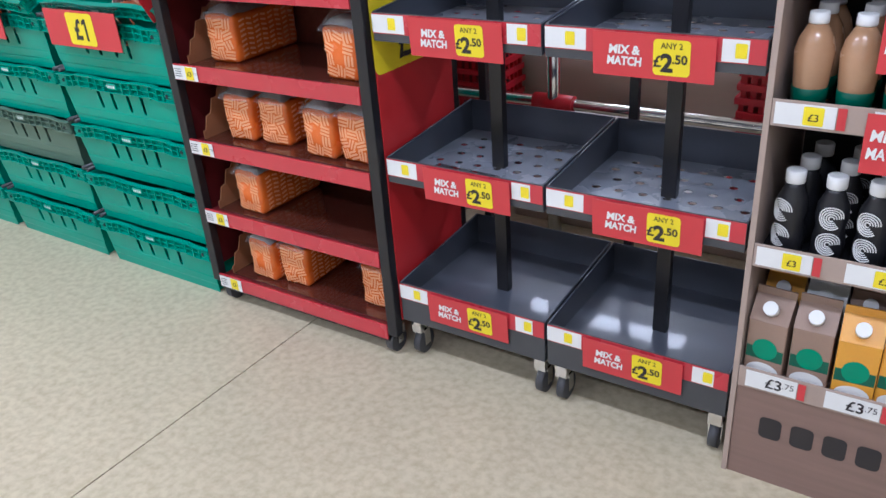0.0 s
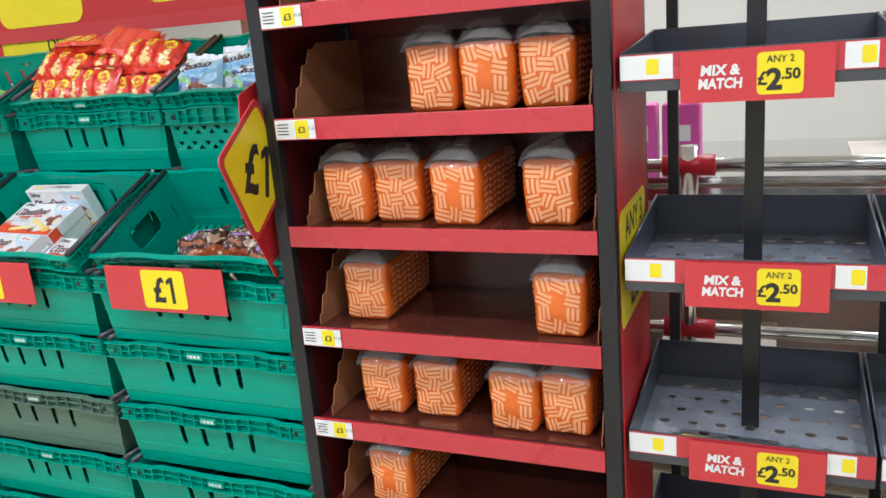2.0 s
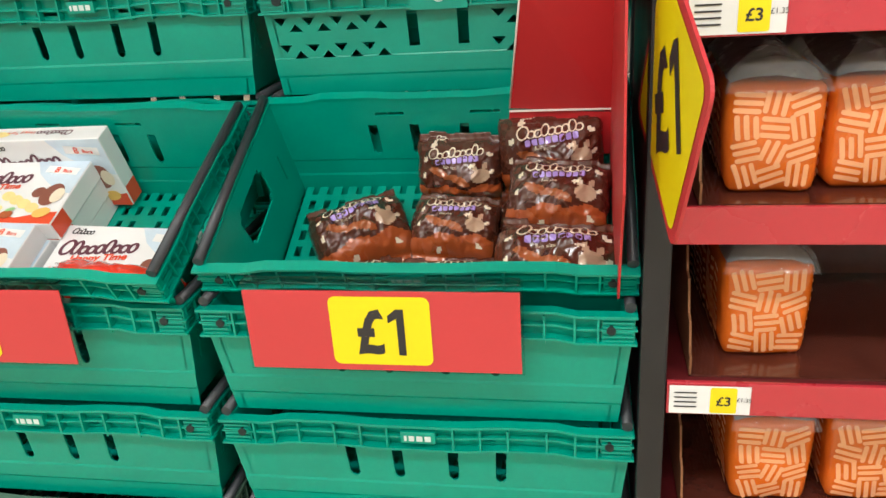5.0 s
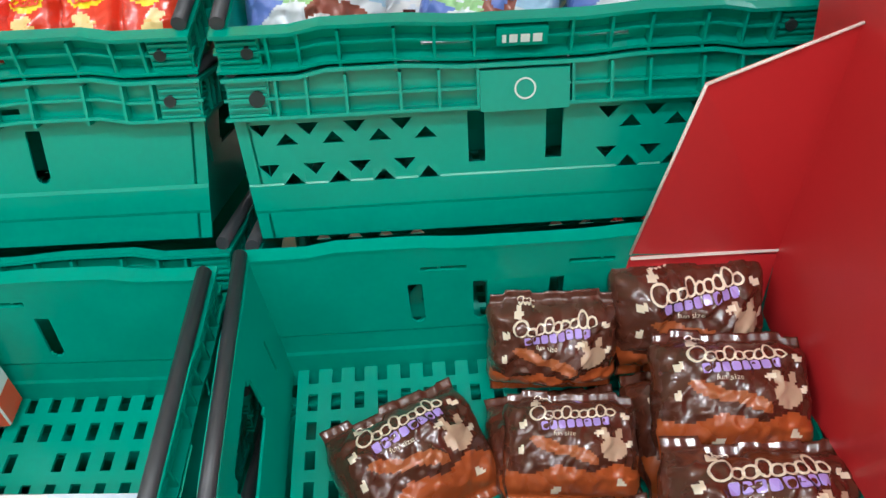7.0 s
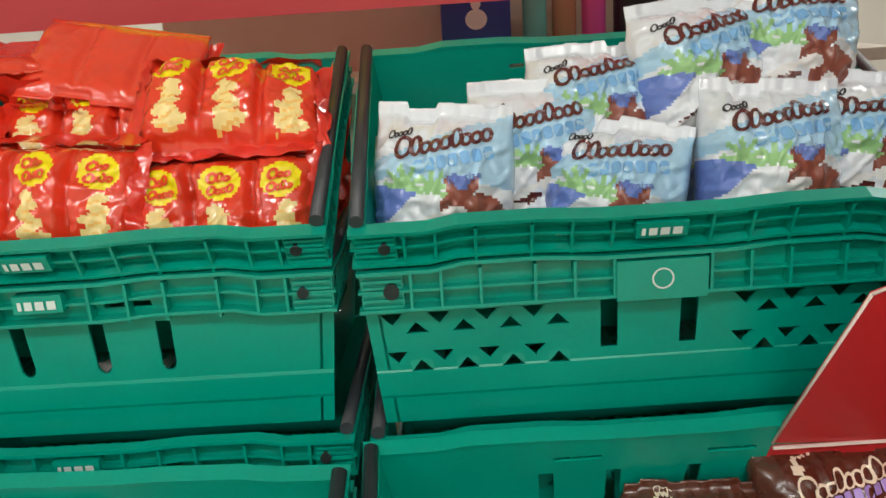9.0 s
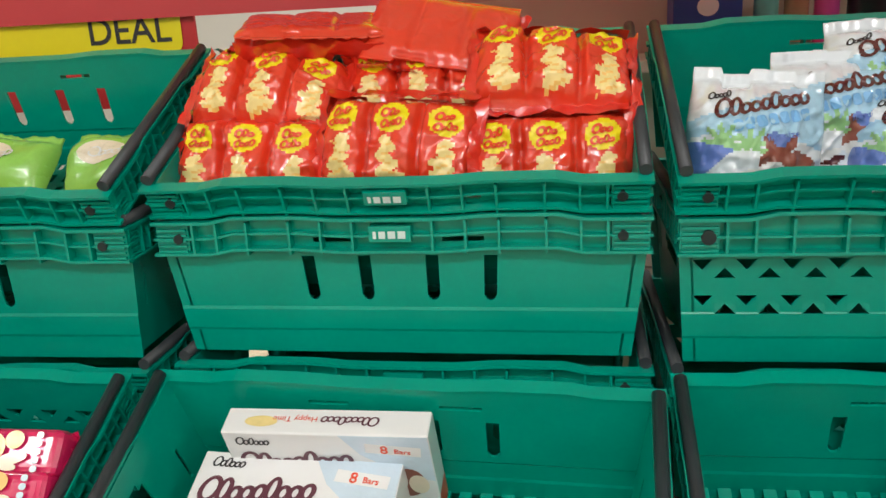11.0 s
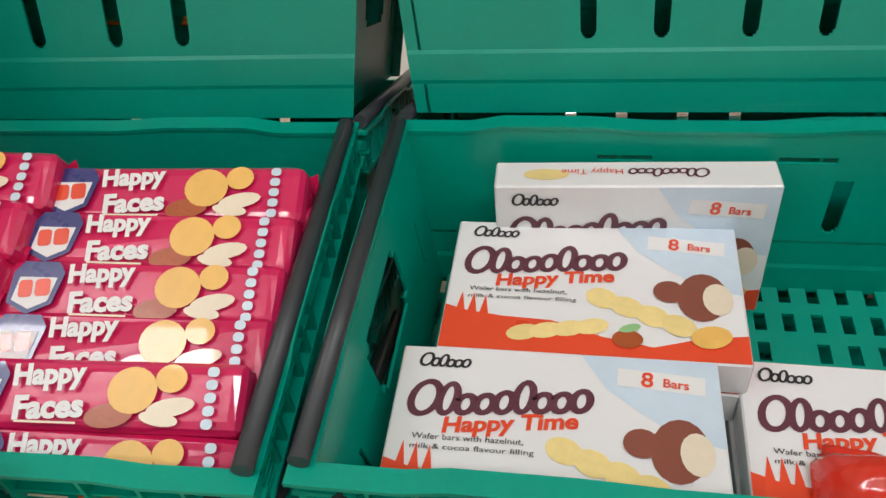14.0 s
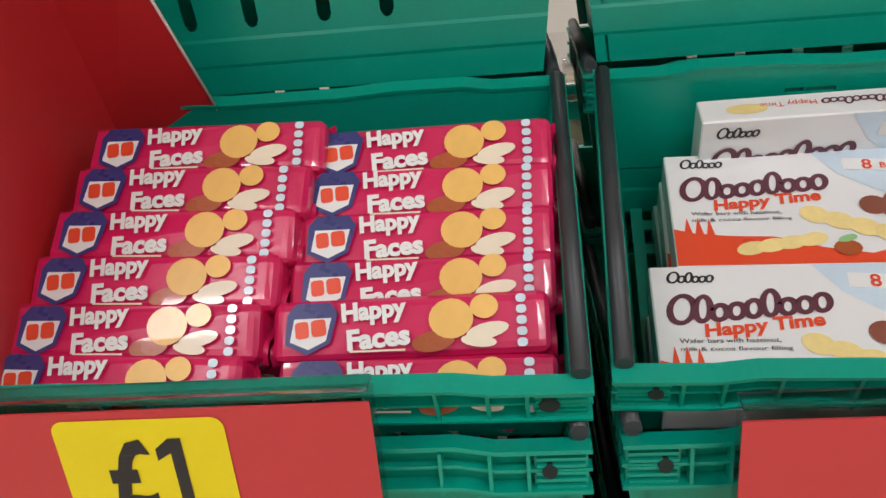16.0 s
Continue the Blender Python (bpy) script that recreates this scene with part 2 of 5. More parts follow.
def thing(name, label, category, m=None, group="", kind=""):
    ob = new(name)
    ob.empty_display_size = 0.05
    if m:
        ob.matrix_basis = m
    return tagged(ob, label, category, group, kind)


def structure(name, bm, material, label, category="structure"):
    return tagged(part(name, bm, material), label, category, kind="structure")


# flat artwork: lists of polygons in (u, v)
def ell(cx, cy, rx, ry, n=20, turn=0.0):
    c, s = math.cos(radians(turn)), math.sin(radians(turn))
    return [(cx + rx * math.cos(k * math.tau / n) * c - ry * math.sin(k * math.tau / n) * s, cy + rx * math.cos(k * math.tau / n) * s + ry * math.sin(k * math.tau / n) * c) for k in range(n)]


def rect(u0, v0, u1, v1):
    return [(u0, v0), (u1, v0), (u1, v1), (u0, v1)]


def rrect(u0, v0, u1, v1, r, n=5):
    out = []
    for cx, cy, a in ((u1 - r, v1 - r, 0), (u0 + r, v1 - r, 90), (u0 + r, v0 + r, 180), (u1 - r, v0 + r, 270)):
        out += [(cx + r * math.cos(radians(a + 90 * k / n)), cy + r * math.sin(radians(a + 90 * k / n))) for k in range(n + 1)]
    return out


def slant(polys, turn, cx, cy):
    c, s = math.cos(radians(turn)), math.sin(radians(turn))
    return [[(cx + (u - cx) * c - (v - cy) * s, cy + (u - cx) * s + (v - cy) * c) for u, v in p] for p in polys]


TEXTS = {}


def word(text, cx, cy, height, bold=0.0, shear=0.0, width=None):
    key = (text, bold, shear)
    if key not in TEXTS:
        cu = bpy.data.curves.new("letters", "FONT")
        cu.body, cu.offset, cu.shear, cu.resolution_u = text, bold, shear, 3
        cu.align_x, cu.align_y = "LEFT", "BOTTOM_BASELINE"
        ob = bpy.data.objects.new("letters", cu)
        scene.collection.objects.link(ob)
        dg = bpy.context.evaluated_depsgraph_get()
        me = bpy.data.meshes.new_from_object(ob.evaluated_get(dg))
        TEXTS[key] = [[(me.vertices[i].co.x, me.vertices[i].co.y) for i in p.vertices] for p in me.polygons]
        bpy.data.objects.remove(ob)
        bpy.data.curves.remove(cu)
        bpy.data.meshes.remove(me)
    polys = TEXTS[key]
    us = [u for p in polys for u, v in p]
    vs = [v for p in polys for u, v in p]
    u0, u1, v0, v1 = min(us), max(us), min(vs), max(vs)
    k = height / (v1 - v0)
    ku = k if width is None else width / (u1 - u0)
    return [[(cx + (u - (u0 + u1) / 2) * ku, cy + (v - (v0 + v1) / 2) * k) for u, v in p] for p in polys]


def squiggle(cx, cy, w, h, n, seed=1, thick=0.17):
    """A brand name as a plain mark: a leaning chain of linked rings, the first one large."""
    step = w / (n + 0.9)
    pen, out = h * thick, []
    for k in range(n):
        tall = h if k == 0 else h * (0.60, 0.66, 0.92, 0.60)[(k + seed) % 4]
        m = cx - w / 2 + (step * 0.95 if k == 0 else step * (k + 1.2))
        rx = step * (0.95 if k == 0 else 0.66)
        y = cy - h / 2 + tall / 2
        a, b = ell(m, y, rx, tall / 2, 18), ell(m, y, max(rx * 0.3, rx - pen), tall / 2 - pen * 0.8, 18)
        out += [[a[i], a[(i + 1) % 18], b[(i + 1) % 18], b[i]] for i in range(18)]
    return [[(p + 0.22 * (q - cy), q) for p, q in poly] for poly in out]


def pound_one(cx, cy, h):
    """The price figures: a pound sign and a one with a flag."""
    u, v = cx + h * 0.16, cy - h / 2
    one = [[(u + h * 0.17, v), (u + h * 0.32, v), (u + h * 0.32, v + h), (u + h * 0.17, v + h)],
           [(u, v + h * 0.70), (u + h * 0.17, v + h * 0.80), (u + h * 0.17, v + h), (u, v + h * 0.86)]]
    return word("£", cx - h * 0.20, cy, h, 0.03, 0, h * 0.56) + one


def press(polys, surf, lift=0.0006):
    """Polygons laid on a surface: surf(u, v, lift) gives the place."""
    bm = bmesh.new()
    for k, p in enumerate(polys):
        try:
            bm.faces.new([bm.verts.new(surf(u, v, lift + (k % 8) * 1e-5)) for u, v in p])
        except ValueError:
            pass
    return bm


def facing(o, ux, uy):
    """A flat surface at o with axes ux, uy."""
    o, ux, uy = Vector(o), Vector(ux), Vector(uy)
    n = ux.cross(uy).normalized()
    return lambda u, v, w: o + ux * u + uy * v + n * w

# ---- the shop: floor, added walls and ceiling ----
def floor_slab(x0, x1, y0, y1):
    return box(x0, x1, y0, y1, -0.06, 0.0)


tagged(part("floor", floor_slab(-6, 0.998, -5, 7), FLOORMAT), "speckled cream vinyl shop floor with a dark seam", "floor", kind="structure")
tagged(part("floor", floor_slab(1.002, 7, -5, 7), FLOORMAT), "speckled cream vinyl shop floor with a dark seam", "floor", kind="structure")
structure("floor_seam", box(0.998, 1.002, -5, 7, -0.06, -0.003), INK, "dark narrow seam between the floor sheets", "floor seam")
# Ceiling and walls are added to close the room and bounce light.
structure("ceiling", box(-6, 7, -5, 7, 3.2, 3.3), CEILING, "white tiled ceiling added to bounce light", "ceiling")
structure("wall_north", box(-6, 7, 7, 7.15, 0, 3.2), WALLPAINT, "pale far wall added to bounce light", "wall")
structure("wall_south", box(-6, 7, -5.15, -5, 0, 3.2), WALLPAINT, "pale wall added to bounce light", "wall")
structure("wall_west", box(-6.15, -6, -5, 7, 0, 3.2), WALLPAINT, "pale wall added to bounce light", "wall")
structure("wall_east", box(7, 7.15, -5, 7, 0, 3.2), WALLPAINT, "pale wall added to bounce light", "wall")
for lx, ly in LAMPS:
    fit_ = thing("ceiling_light", "lit white linear ceiling light fixture", "ceiling light", pose(lx, ly, 3.2), "ceiling lights")
    part("housing", box(-0.8, 0.8, -0.14, 0.14, -0.04, 0.0, 0.005), WHITE, fit_)
    part("diffuser", box(-0.75, 0.75, -0.11, 0.11, -0.05, -0.041, 0.003), GLOW, fit_, "glowing white diffuser")


# ---- green stacking crates ----
CW, CD, CH = 0.6, 0.378, 0.186
PITCH = 0.183


def lattice(bm, us, vs, holes, fn, t, tris=()):
    """A plate with rectangular and triangular holes; fn(u, v, w) bends it, w from 0 to t."""
    us = sorted(set(round(u, 4) for u in list(us) + [h[i] for h in list(holes) + [q[:4] for q in tris] for i in (0, 2)]))
    vs = sorted(set(round(v, 4) for v in list(vs) + [h[i] for h in list(holes) + [q[:4] for q in tris] for i in (1, 3)]))
    cache = {}

    def vert(u, v, w):
        k = (round(u, 4), round(v, 4), w)
        if k not in cache:
            cache[k] = bm.verts.new(fn(u, v, w))
        return cache[k]

    def inside(u, v):
        return any(h[0] < u < h[2] and h[1] < v < h[3] for h in holes) or any(h[0] < u < h[2] and h[1] < v < h[3] for h in tris)
    nu, nv = len(us) - 1, len(vs) - 1
    full = [[not inside((us[i] + us[i + 1]) / 2, (vs[j] + vs[j + 1]) / 2) for j in range(nv)] for i in range(nu)]
    for i in range(nu):
        for j in range(nv):
            if not full[i][j]:
                continue
            c = ((us[i], vs[j]), (us[i + 1], vs[j]), (us[i + 1], vs[j + 1]), (us[i], vs[j + 1]))
            bm.faces.new([vert(*p, 0) for p in c])
            bm.faces.new([vert(*p, t) for p in c[::-1]])
            for (di, dj), a, b in (((0, -1), 0, 1), ((1, 0), 1, 2), ((0, 1), 2, 3), ((-1, 0), 3, 0)):
                ii, jj = i + di, j + dj
                if not (0 <= ii < nu and 0 <= jj < nv) or not full[ii][jj]:
                    bm.faces.new((vert(*c[b], 0), vert(*c[a], 0), vert(*c[a], t), vert(*c[b], t)))
    for u0, v0, u1, v1, up in tris:
        um = (u0 + u1) / 2
        a, b = (v0, v1) if up else (v1, v0)
        for p in (((u0, a), (um, b), (u0, b)), ((u1, a), (u1, b), (um, b))):
            lo = [vert(*q, 0) for q in p]
            hi = [vert(*q, t) for q in p]
            bm.faces.new(lo)
            bm.faces.new(hi[::-1])
            bm.faces.new((lo[0], lo[1], hi[1], hi[0]))


def wave(u, w=CW):
    """The wavy height of a crate's rim along its length."""
    d = min(u, w - u)
    s = max(0.0, min(1.0, (d - 0.075) / 0.03))
    s2 = max(0.0, min(1.0, (d - 0.185) / 0.05))
    return 0.006 * s * s * (3 - 2 * s) - 0.004 * s2


def rim_band(bm, length, at, style):
    """Flanges and ribs round a crate; at(u, v, w): along, up, outwards."""
    n = 40
    us = [length * k / n for k in range(n + 1)]

    def ribbon(z, th, out):
        rows = [[bm.verts.new(at(u, z + (wave(u, length) if style == "wavy" or z > CH - 0.02 else 0) + dz, w)) for dz, w in ((0, -0.003), (0, out), (th, out), (th, -0.003))] for u in us]
        for a, b in zip(rows, rows[1:]):
            for k in range(4):
                bm.faces.new((a[k], b[k], b[(k + 1) % 4], a[(k + 1) % 4]))
        bm.faces.new(rows[0][::-1])
        bm.faces.new(rows[-1])
    ribbon(CH - 0.010, 0.004, 0.014)
    ribbon(CH - 0.049, 0.0035, 0.013)
    ribbon(CH - 0.030, 0.003, 0.009)

    def bar(u0, u1, z0, z1, out):
        vs = [bm.verts.new(at(u, z, w)) for u, z, w in ((u0, z0, -0.002), (u1, z0, -0.002), (u1, z0, out), (u0, z0, out), (u0, z1, -0.002), (u1, z1, -0.002), (u1, z1, out), (u0, z1, out))]
        for f in ((0, 3, 2, 1), (4, 5, 6, 7), (0, 1, 5, 4), (1, 2, 6, 5), (2, 3, 7, 6), (3, 0, 4, 7)):
            bm.faces.new([vs[i] for i in f])
    for f in (0.085, 0.135, 0.20, 0.29, 0.355, 0.42, 0.58, 0.645, 0.71, 0.80, 0.865, 0.915):
        bar(f * length, f * length + 0.003, CH - 0.048, CH - 0.008, 0.012)
    for e0, e1 in ((0.003, 0.075 * length), (length * 0.925, length - 0.003)):
        bar(e0, e1, CH - 0.047, CH - 0.008, 0.006)
        for k in range(6):
            z = CH - 0.045 + k * 0.0066
            bar(e0 + 0.002, e1 - 0.002, z, z + 0.0026, 0.010)


def make_crate(style, material, label):
    c = thing("stacking_crate", label, "crate", group="green stacking crates")
    tx, ty = (0.014 if style == "punched" else 0.021), 0.020
    zc = CH - 0.050

    def inset(v, k):
        return k * (1 - v / CH) if v < zc else k * (1 - zc / CH) * max(0, (CH - v) / (CH - zc)) * 1.0

    slots = []
    for u in (0.189, 0.261, 0.346, 0.418):
        slots += [(u - 0.008, 0.079, u + 0.008, 0.132), (u - 0.0062, 0.0755, u + 0.0062, 0.079), (u - 0.0035, 0.0735, u + 0.0035, 0.0755)]
    tris = []
    if style == "punched":
        slots = [(u - 0.009, 0.076, u + 0.009, 0.132) for u in (0.2505, 0.334)]
        for u0 in (0.0134, 0.380):
            for v0 in (0.062, 0.106):
                for k in range(8):
                    up = k % 2 == 1
                    u = u0 + k * 0.0245
                    lift = 0.0 if up else 0.010
                    tris.append((round(u, 4), v0 + lift, round(u + 0.0240, 4), v0 + lift + 0.013, up))
    us = [CW * k / 12 for k in range(13)]
    vs = [0, 0.03, 0.034, 0.06, 0.064, 0.1, zc, CH - 0.03, CH - 0.008]

    def ridge(v):
        return 0.0014 if 0.031 < v < 0.063 else 0.0

    def front(u, v, w):
        k = inset(v, tx)
        return (k + u * (CW - 2 * k) / CW, inset(v, ty) + 0.012 - ridge(v) + w, v + (wave(u) if v > CH - 0.009 else 0))

    def back(u, v, w):
        x, y, z = front(u, v, w)
        return (CW - x, CD - y, z)

    def left(u, v, w):
        k = inset(v, ty)
        return (inset(v, tx) + 0.012 + w, CD - 0.012 - k - u * (CD - 0.024 - 2 * k) / CD, v)

    def right(u, v, w):
        x, y, z = left(u, v, w)
        return (CW - x, CD - y, z)
    for name, fn in (("front_wall", front), ("back_wall", back)):
        bm = bmesh.new()
        if style == "punched":
            for group in (tris,):
                lattice(bm, us, vs, slots, fn, 0.003, group)
        else:
            lattice(bm, us, vs, slots + [(0.20, 0.150, 0.25, 0.156), (0.36, 0.150, 0.41, 0.156)], fn, 0.003)
        part(name, bm, material, c)
    for fn in (left, right):
        bm = bmesh.new()
        lattice(bm, [CD * k / 8 for k in range(9)], vs, [(0.125, 0.088, 0.135, 0.138), (0.135, 0.080, 0.243, 0.148), (0.243, 0.088, 0.253, 0.138), (0.05, 0.06, 0.056, 0.11), (0.322, 0.06, 0.328, 0.11)], fn, 0.003)
        part("side_wall", bm, material, c)
    bm = bmesh.new()
    fh = []
    for r in range(9):
        for k in range(19):
            if (r in (2, 6) and k % 5 == 2):
                continue
            u, v = 0.055 + k * 0.0265, 0.036 + r * 0.036
            fh.append((u, v, u + 0.011, v + 0.022))
    lattice(bm, [0.042, CW - 0.042], [0.033, CD - 0.033], fh, lambda u, v, w: (u, v, w), 0.004)
    part("base", bm, material, c)
    kind = "wavy" if style != "punched" else "flat"
    sides = (("front_rim", CW, lambda u, v, w: (u, 0.014 - w, v)), ("back_rim", CW, lambda u, v, w: (CW - u, CD - 0.014 + w, v)),
             ("side_rim", CD - 0.03, lambda u, v, w: (0.014 - w, CD - 0.015 - u, v)), ("side_rim", CD - 0.03, lambda u, v, w: (CW - 0.014 + w, 0.015 + u, v)))
    for name, length, at in sides:
        bm = bmesh.new()
        rim_band(bm, length, at, kind)
        part(name, bm, material, c)
    for x in (0.009, CW - 0.009):
        bm = bmesh.new()
        rod(bm, (x, 0.012, CH + 0.001), (x, CD - 0.012, CH + 0.001), 0.0075, 10)
        part("bale_arm", bm, ARM, c, "dark grey swing-over bale arm")
    # Solid dark discs paint the shade inside the round rim holes.
    for x in (0.033, CW - 0.033):
        bm = bmesh.new()
        rod(bm, (x, 0.002, CH - 0.028), (x, 0.0095, CH - 0.028), 0.006 if style != "punched" else 0.008, 14)
        part("peg_hole", bm, HOLESHADE, c)
    if style == "punched":
        bm = press([[(a, b), (a2, b2), (a3, b3), (a4, b4)] for (a, b), (a2, b2), (a3, b3), (a4, b4) in zip(ell(0, 0, 0.011, 0.011), ell(0, 0, 0.011, 0.011)[1:] + ell(0, 0, 0.011, 0.011)[:1], ell(0, 0, 0.0092, 0.0092)[1:] + ell(0, 0, 0.0092, 0.0092)[:1], ell(0, 0, 0.0092, 0.0092))], facing((0.3, -0.0015, CH - 0.03), (1, 0, 0), (0, 0, 1)))
        part("moulded_mark", bm, PRINTW, c)
        part("mark_plate", box(0.255, 0.345, -0.001, 0.012, CH - 0.052, CH - 0.011), material, c)
    else:
        bm = press([rect(0, 0, 0.004, 0.009), rect(0.007, 0, 0.015, 0.009), rect(0.018, 0, 0.027, 0.009), rect(0.03, 0, 0.039, 0.009)], facing((0.28, -0.0012, CH - 0.028), (1, 0, 0), (0, 0, 1)))
        part("moulded_mark", bm, PRINTW, c)
        part("mark_plate", box(0.275, 0.325, -0.0005, 0.012, CH - 0.032, CH - 0.0135), material, c)
    return c


COLS = (0.0, -0.622, -1.244)
REAR_Y = 0.362
TIP = 26.0
crate_a = make_crate("slotted", GREEN, "green slotted plastic stacking crate in a display stack")
crate_b = make_crate("punched", GREEN, "green plastic stacking crate with triangular vent holes")
crate_g = make_crate("slotted", GREYGREEN, "faded grey-green plastic stacking crate in the stack")
FRONT_TOP, REAR_TOP = {}, {}
used = set()


def put(src, m):
    if src not in used:
        used.add(src)
        src.matrix_basis = m
        return src
    return copy_thing(src, m)


rng = random.Random(4)
for ci, cx in enumerate(COLS):
    for row in range(5):
        src = crate_g if (ci == 1 and row == 2) else crate_a
        put(src, pose(cx + rng.uniform(-0.003, 0.003), rng.uniform(-0.003, 0.004), row * PITCH, 0, 0, rng.uniform(-0.25, 0.25)))
    for row in range(7):
        src = crate_b if (ci == 0 and row >= 5) or row == 3 else crate_a
        put(src, pose(cx + 0.006 + rng.uniform(-0.003, 0.003), REAR_Y + (0.028 if ci == 1 else 0), row * 0.1875, 0, 0, rng.uniform(-0.2, 0.2) - (1.2 if ci == 1 else 0)))
    FRONT_TOP[ci] = Matrix.Translation((cx - (0.008 if ci == 1 else 0), 0.002, 0.972)) @ pose(0, 0, 0, 0, 0, (0.0, -3.8, -1.2)[ci]) @ pose(0, 0, 0, TIP) @ Matrix.Translation((0, 0, -CH))
    REAR_TOP[ci] = Matrix.Translation((cx + 0.004, REAR_Y - 0.016 + (0.028 if ci == 1 else 0), 1.353)) @ pose(0, 0, 0, 0, 0, -1.2 if ci == 1 else 0) @ pose(0, 0, 0, 24) @ Matrix.Translation((0, 0, -CH))
    put(crate_b if ci == 2 else crate_a, FRONT_TOP[ci])
    put(crate_a, REAR_TOP[ci])


# ---- price boards ----
def price_strip(x0, x1, y, z0, z1, text, ycx, yw):
    s = thing("price_sign", "red price sign reading one pound on a crate", "price sign", pose(x0, y, z0, 0, 0, 0), "one pound price signs")
    w, h = x1 - x0, z1 - z0
    part("card", box(0, w, 0, 0.002, 0, h), SIGNRED, s)
    f = facing((0, 0, 0), (1, 0, 0), (0, 0, 1))
    part("price_patch", press([rrect(ycx - yw / 2, h * 0.08, ycx + yw / 2, h * 0.94, 0.010)], f, 0.0010), YELLOW, s, "yellow rounded price patch")
    part("lettering", press(pound_one(ycx, h * 0.5, h * 0.58), f, 0.0018), INK, s)
    part("clear_sleeve", box(-0.004, w + 0.004, 0.0025, 0.0032, -0.003, h + 0.014), CLEAR, s, "clear plastic sleeve")
    part("sleeve_hook", box(0.0, w, -0.001, 0.018, h + 0.010, h + 0.013), CLEAR, s)


price_strip(0.087, 0.452, -0.032, 0.842, 0.958, "£1", 0.183, 0.134)
price_strip(-0.545, -0.180, -0.032, 0.838, 0.954, "£1", 0.183, 0.134)
price_strip(-1.166, -0.806, -0.030, 0.866, 0.980, "£1", 0.183, 0.134)


def diamond(cx, cy, cz, azimuth):
    s = thing("diamond_price_sign", "yellow double-sided diamond price sign with a red border", "price sign", Matrix.Translation((cx, cy, cz)) @ pose(0, 0, 0, 0, 0, azimuth) @ pose(0, 0, 0, 0, 45 + 16, 0) @ Matrix.Scale(0.94, 4))
    f = facing((0, 0, 0), (1, 0, 0), (0, 0, 1))
    bm = press([rrect(-0.120, -0.120, 0.120, 0.120, 0.02)], f, 0)
    r = bmesh.ops.extrude_face_region(bm, geom=bm.faces[:])
    bmesh.ops.translate(bm, verts=[g for g in r["geom"] if isinstance(g, bmesh.types.BMVert)], vec=(0, 0.004, 0))
    part("board", bm, SIGNRED, s)
    for g, turn in ((f, 45), (facing((0, 0.004, 0), (-1, 0, 0), (0, 0, 1)), -45)):
        part("yellow_face", press([rrect(-0.107, -0.107, 0.107, 0.107, 0.018)], g, 0.001), YELLOW, s)
        part("lettering", press(slant(pound_one(0, 0, 0.120), turn, 0, 0), g, 0.002), INK, s)


diamond(0.620, -0.068, 1.202, 98)


def end_card(x, sign, flap):
    """Folded red card that closes the end of a tipped crate."""
    s = thing("end_card", "folded red card end panel standing in a crate", "display card", group="red end cards")
    bm = bmesh.new()

    def sheet(pts, t):
        a = [bm.verts.new(p) for p in pts]
        b = [bm.verts.new(Vector(p) + Vector(t)) for p in pts]
        bm.faces.new(a)
        bm.faces.new(b[::-1])
        for k in range(len(a)):
            bm.faces.new((a[k], b[k], b[(k + 1) % len(a)], a[(k + 1) % len(a)]))
    sheet([(x, 0.012, 0.93), (x, -0.075, 1.10), (x, -0.03, 1.36), (x, 0.30, 1.47), (x, 0.338, 1.095), (x, 0.36, 0.99)], (0.003 * sign, 0, 0))
    part("side_panel", bm, RED, s)
    bm = bmesh.new()
    d = -sign
    sheet([(x, 0.336, 1.096), (x + flap * d, 0.338, 1.104), (x + (flap - 0.03) * d, 0.235, 1.300), (x, 0.232, 1.345)], (0, 0.003, 0.001))
    part("upper_flap", bm, RED, s)
    bm = bmesh.new()
    sheet([(x, 0.337, 1.094), (x + flap * d, 0.339, 1.102), (x + (flap + 0.01) * d, 0.36, 1.02), (x, 0.36, 1.02)], (0, 0.003, 0))
    part("lower_flap", bm, RED, s)
    bm = bmesh.new()
    quadbox(bm, min(x, x + flap * d), max(x, x + flap * d), 0.3335, 0.336, 1.0985, 1.1015)
    part("fold_edge", bm, EDGE, s)
    bm = bmesh.new()
    rod(bm, (x + flap * d, 0.3375, 1.104), (x + (flap - 0.03) * d, 0.2345, 1.300), 0.0016, 6)
    rod(bm, (x + (flap - 0.03) * d, 0.2345, 1.300), (x, 0.2315, 1.345), 0.0016, 6)
    part("cut_edge", bm, EDGE, s)


end_card(0.572, 1, 0.158)
end_card(-1.128, -1, 0.122)


# ---- header board behind the crates ----
hb = thing("header_board", "red promotional header board with yellow patches behind the crates", "sign")
part("board", box(-1.9, 0.62, 0.86, 0.866, 1.575, 2.1), RED, hb)
part("lower_board", box(-1.9, -0.74, 0.87, 0.876, 1.40, 1.62), RED, hb)
f = facing((0, 0.86, 0), (1, 0, 0), (0, 0, 1))
for u0, v0, u1 in ((-1.15, 1.605, -0.72), (-0.42, 1.64, 0.1)):
    part("yellow_patch", press([rrect(u0, v0, u1, 2.05, 0.05)], f, 0.002), YELLOW, hb)
part("bottom_edge", box(-1.9, 0.62, 0.856, 0.8599, 1.552, 1.60), SIGNRED, hb)
f = facing((0, 0.87, 0), (1, 0, 0), (0, 0, 1))
part("deal_patch", press([rrect(-1.18, 1.492, -0.765, 1.572, 0.02)], f, 0.002), YELLOW, hb)
part("lettering", press(word("DEAL", -0.86, 1.535, 0.046, 0.01), f, 0.003), INK, hb)
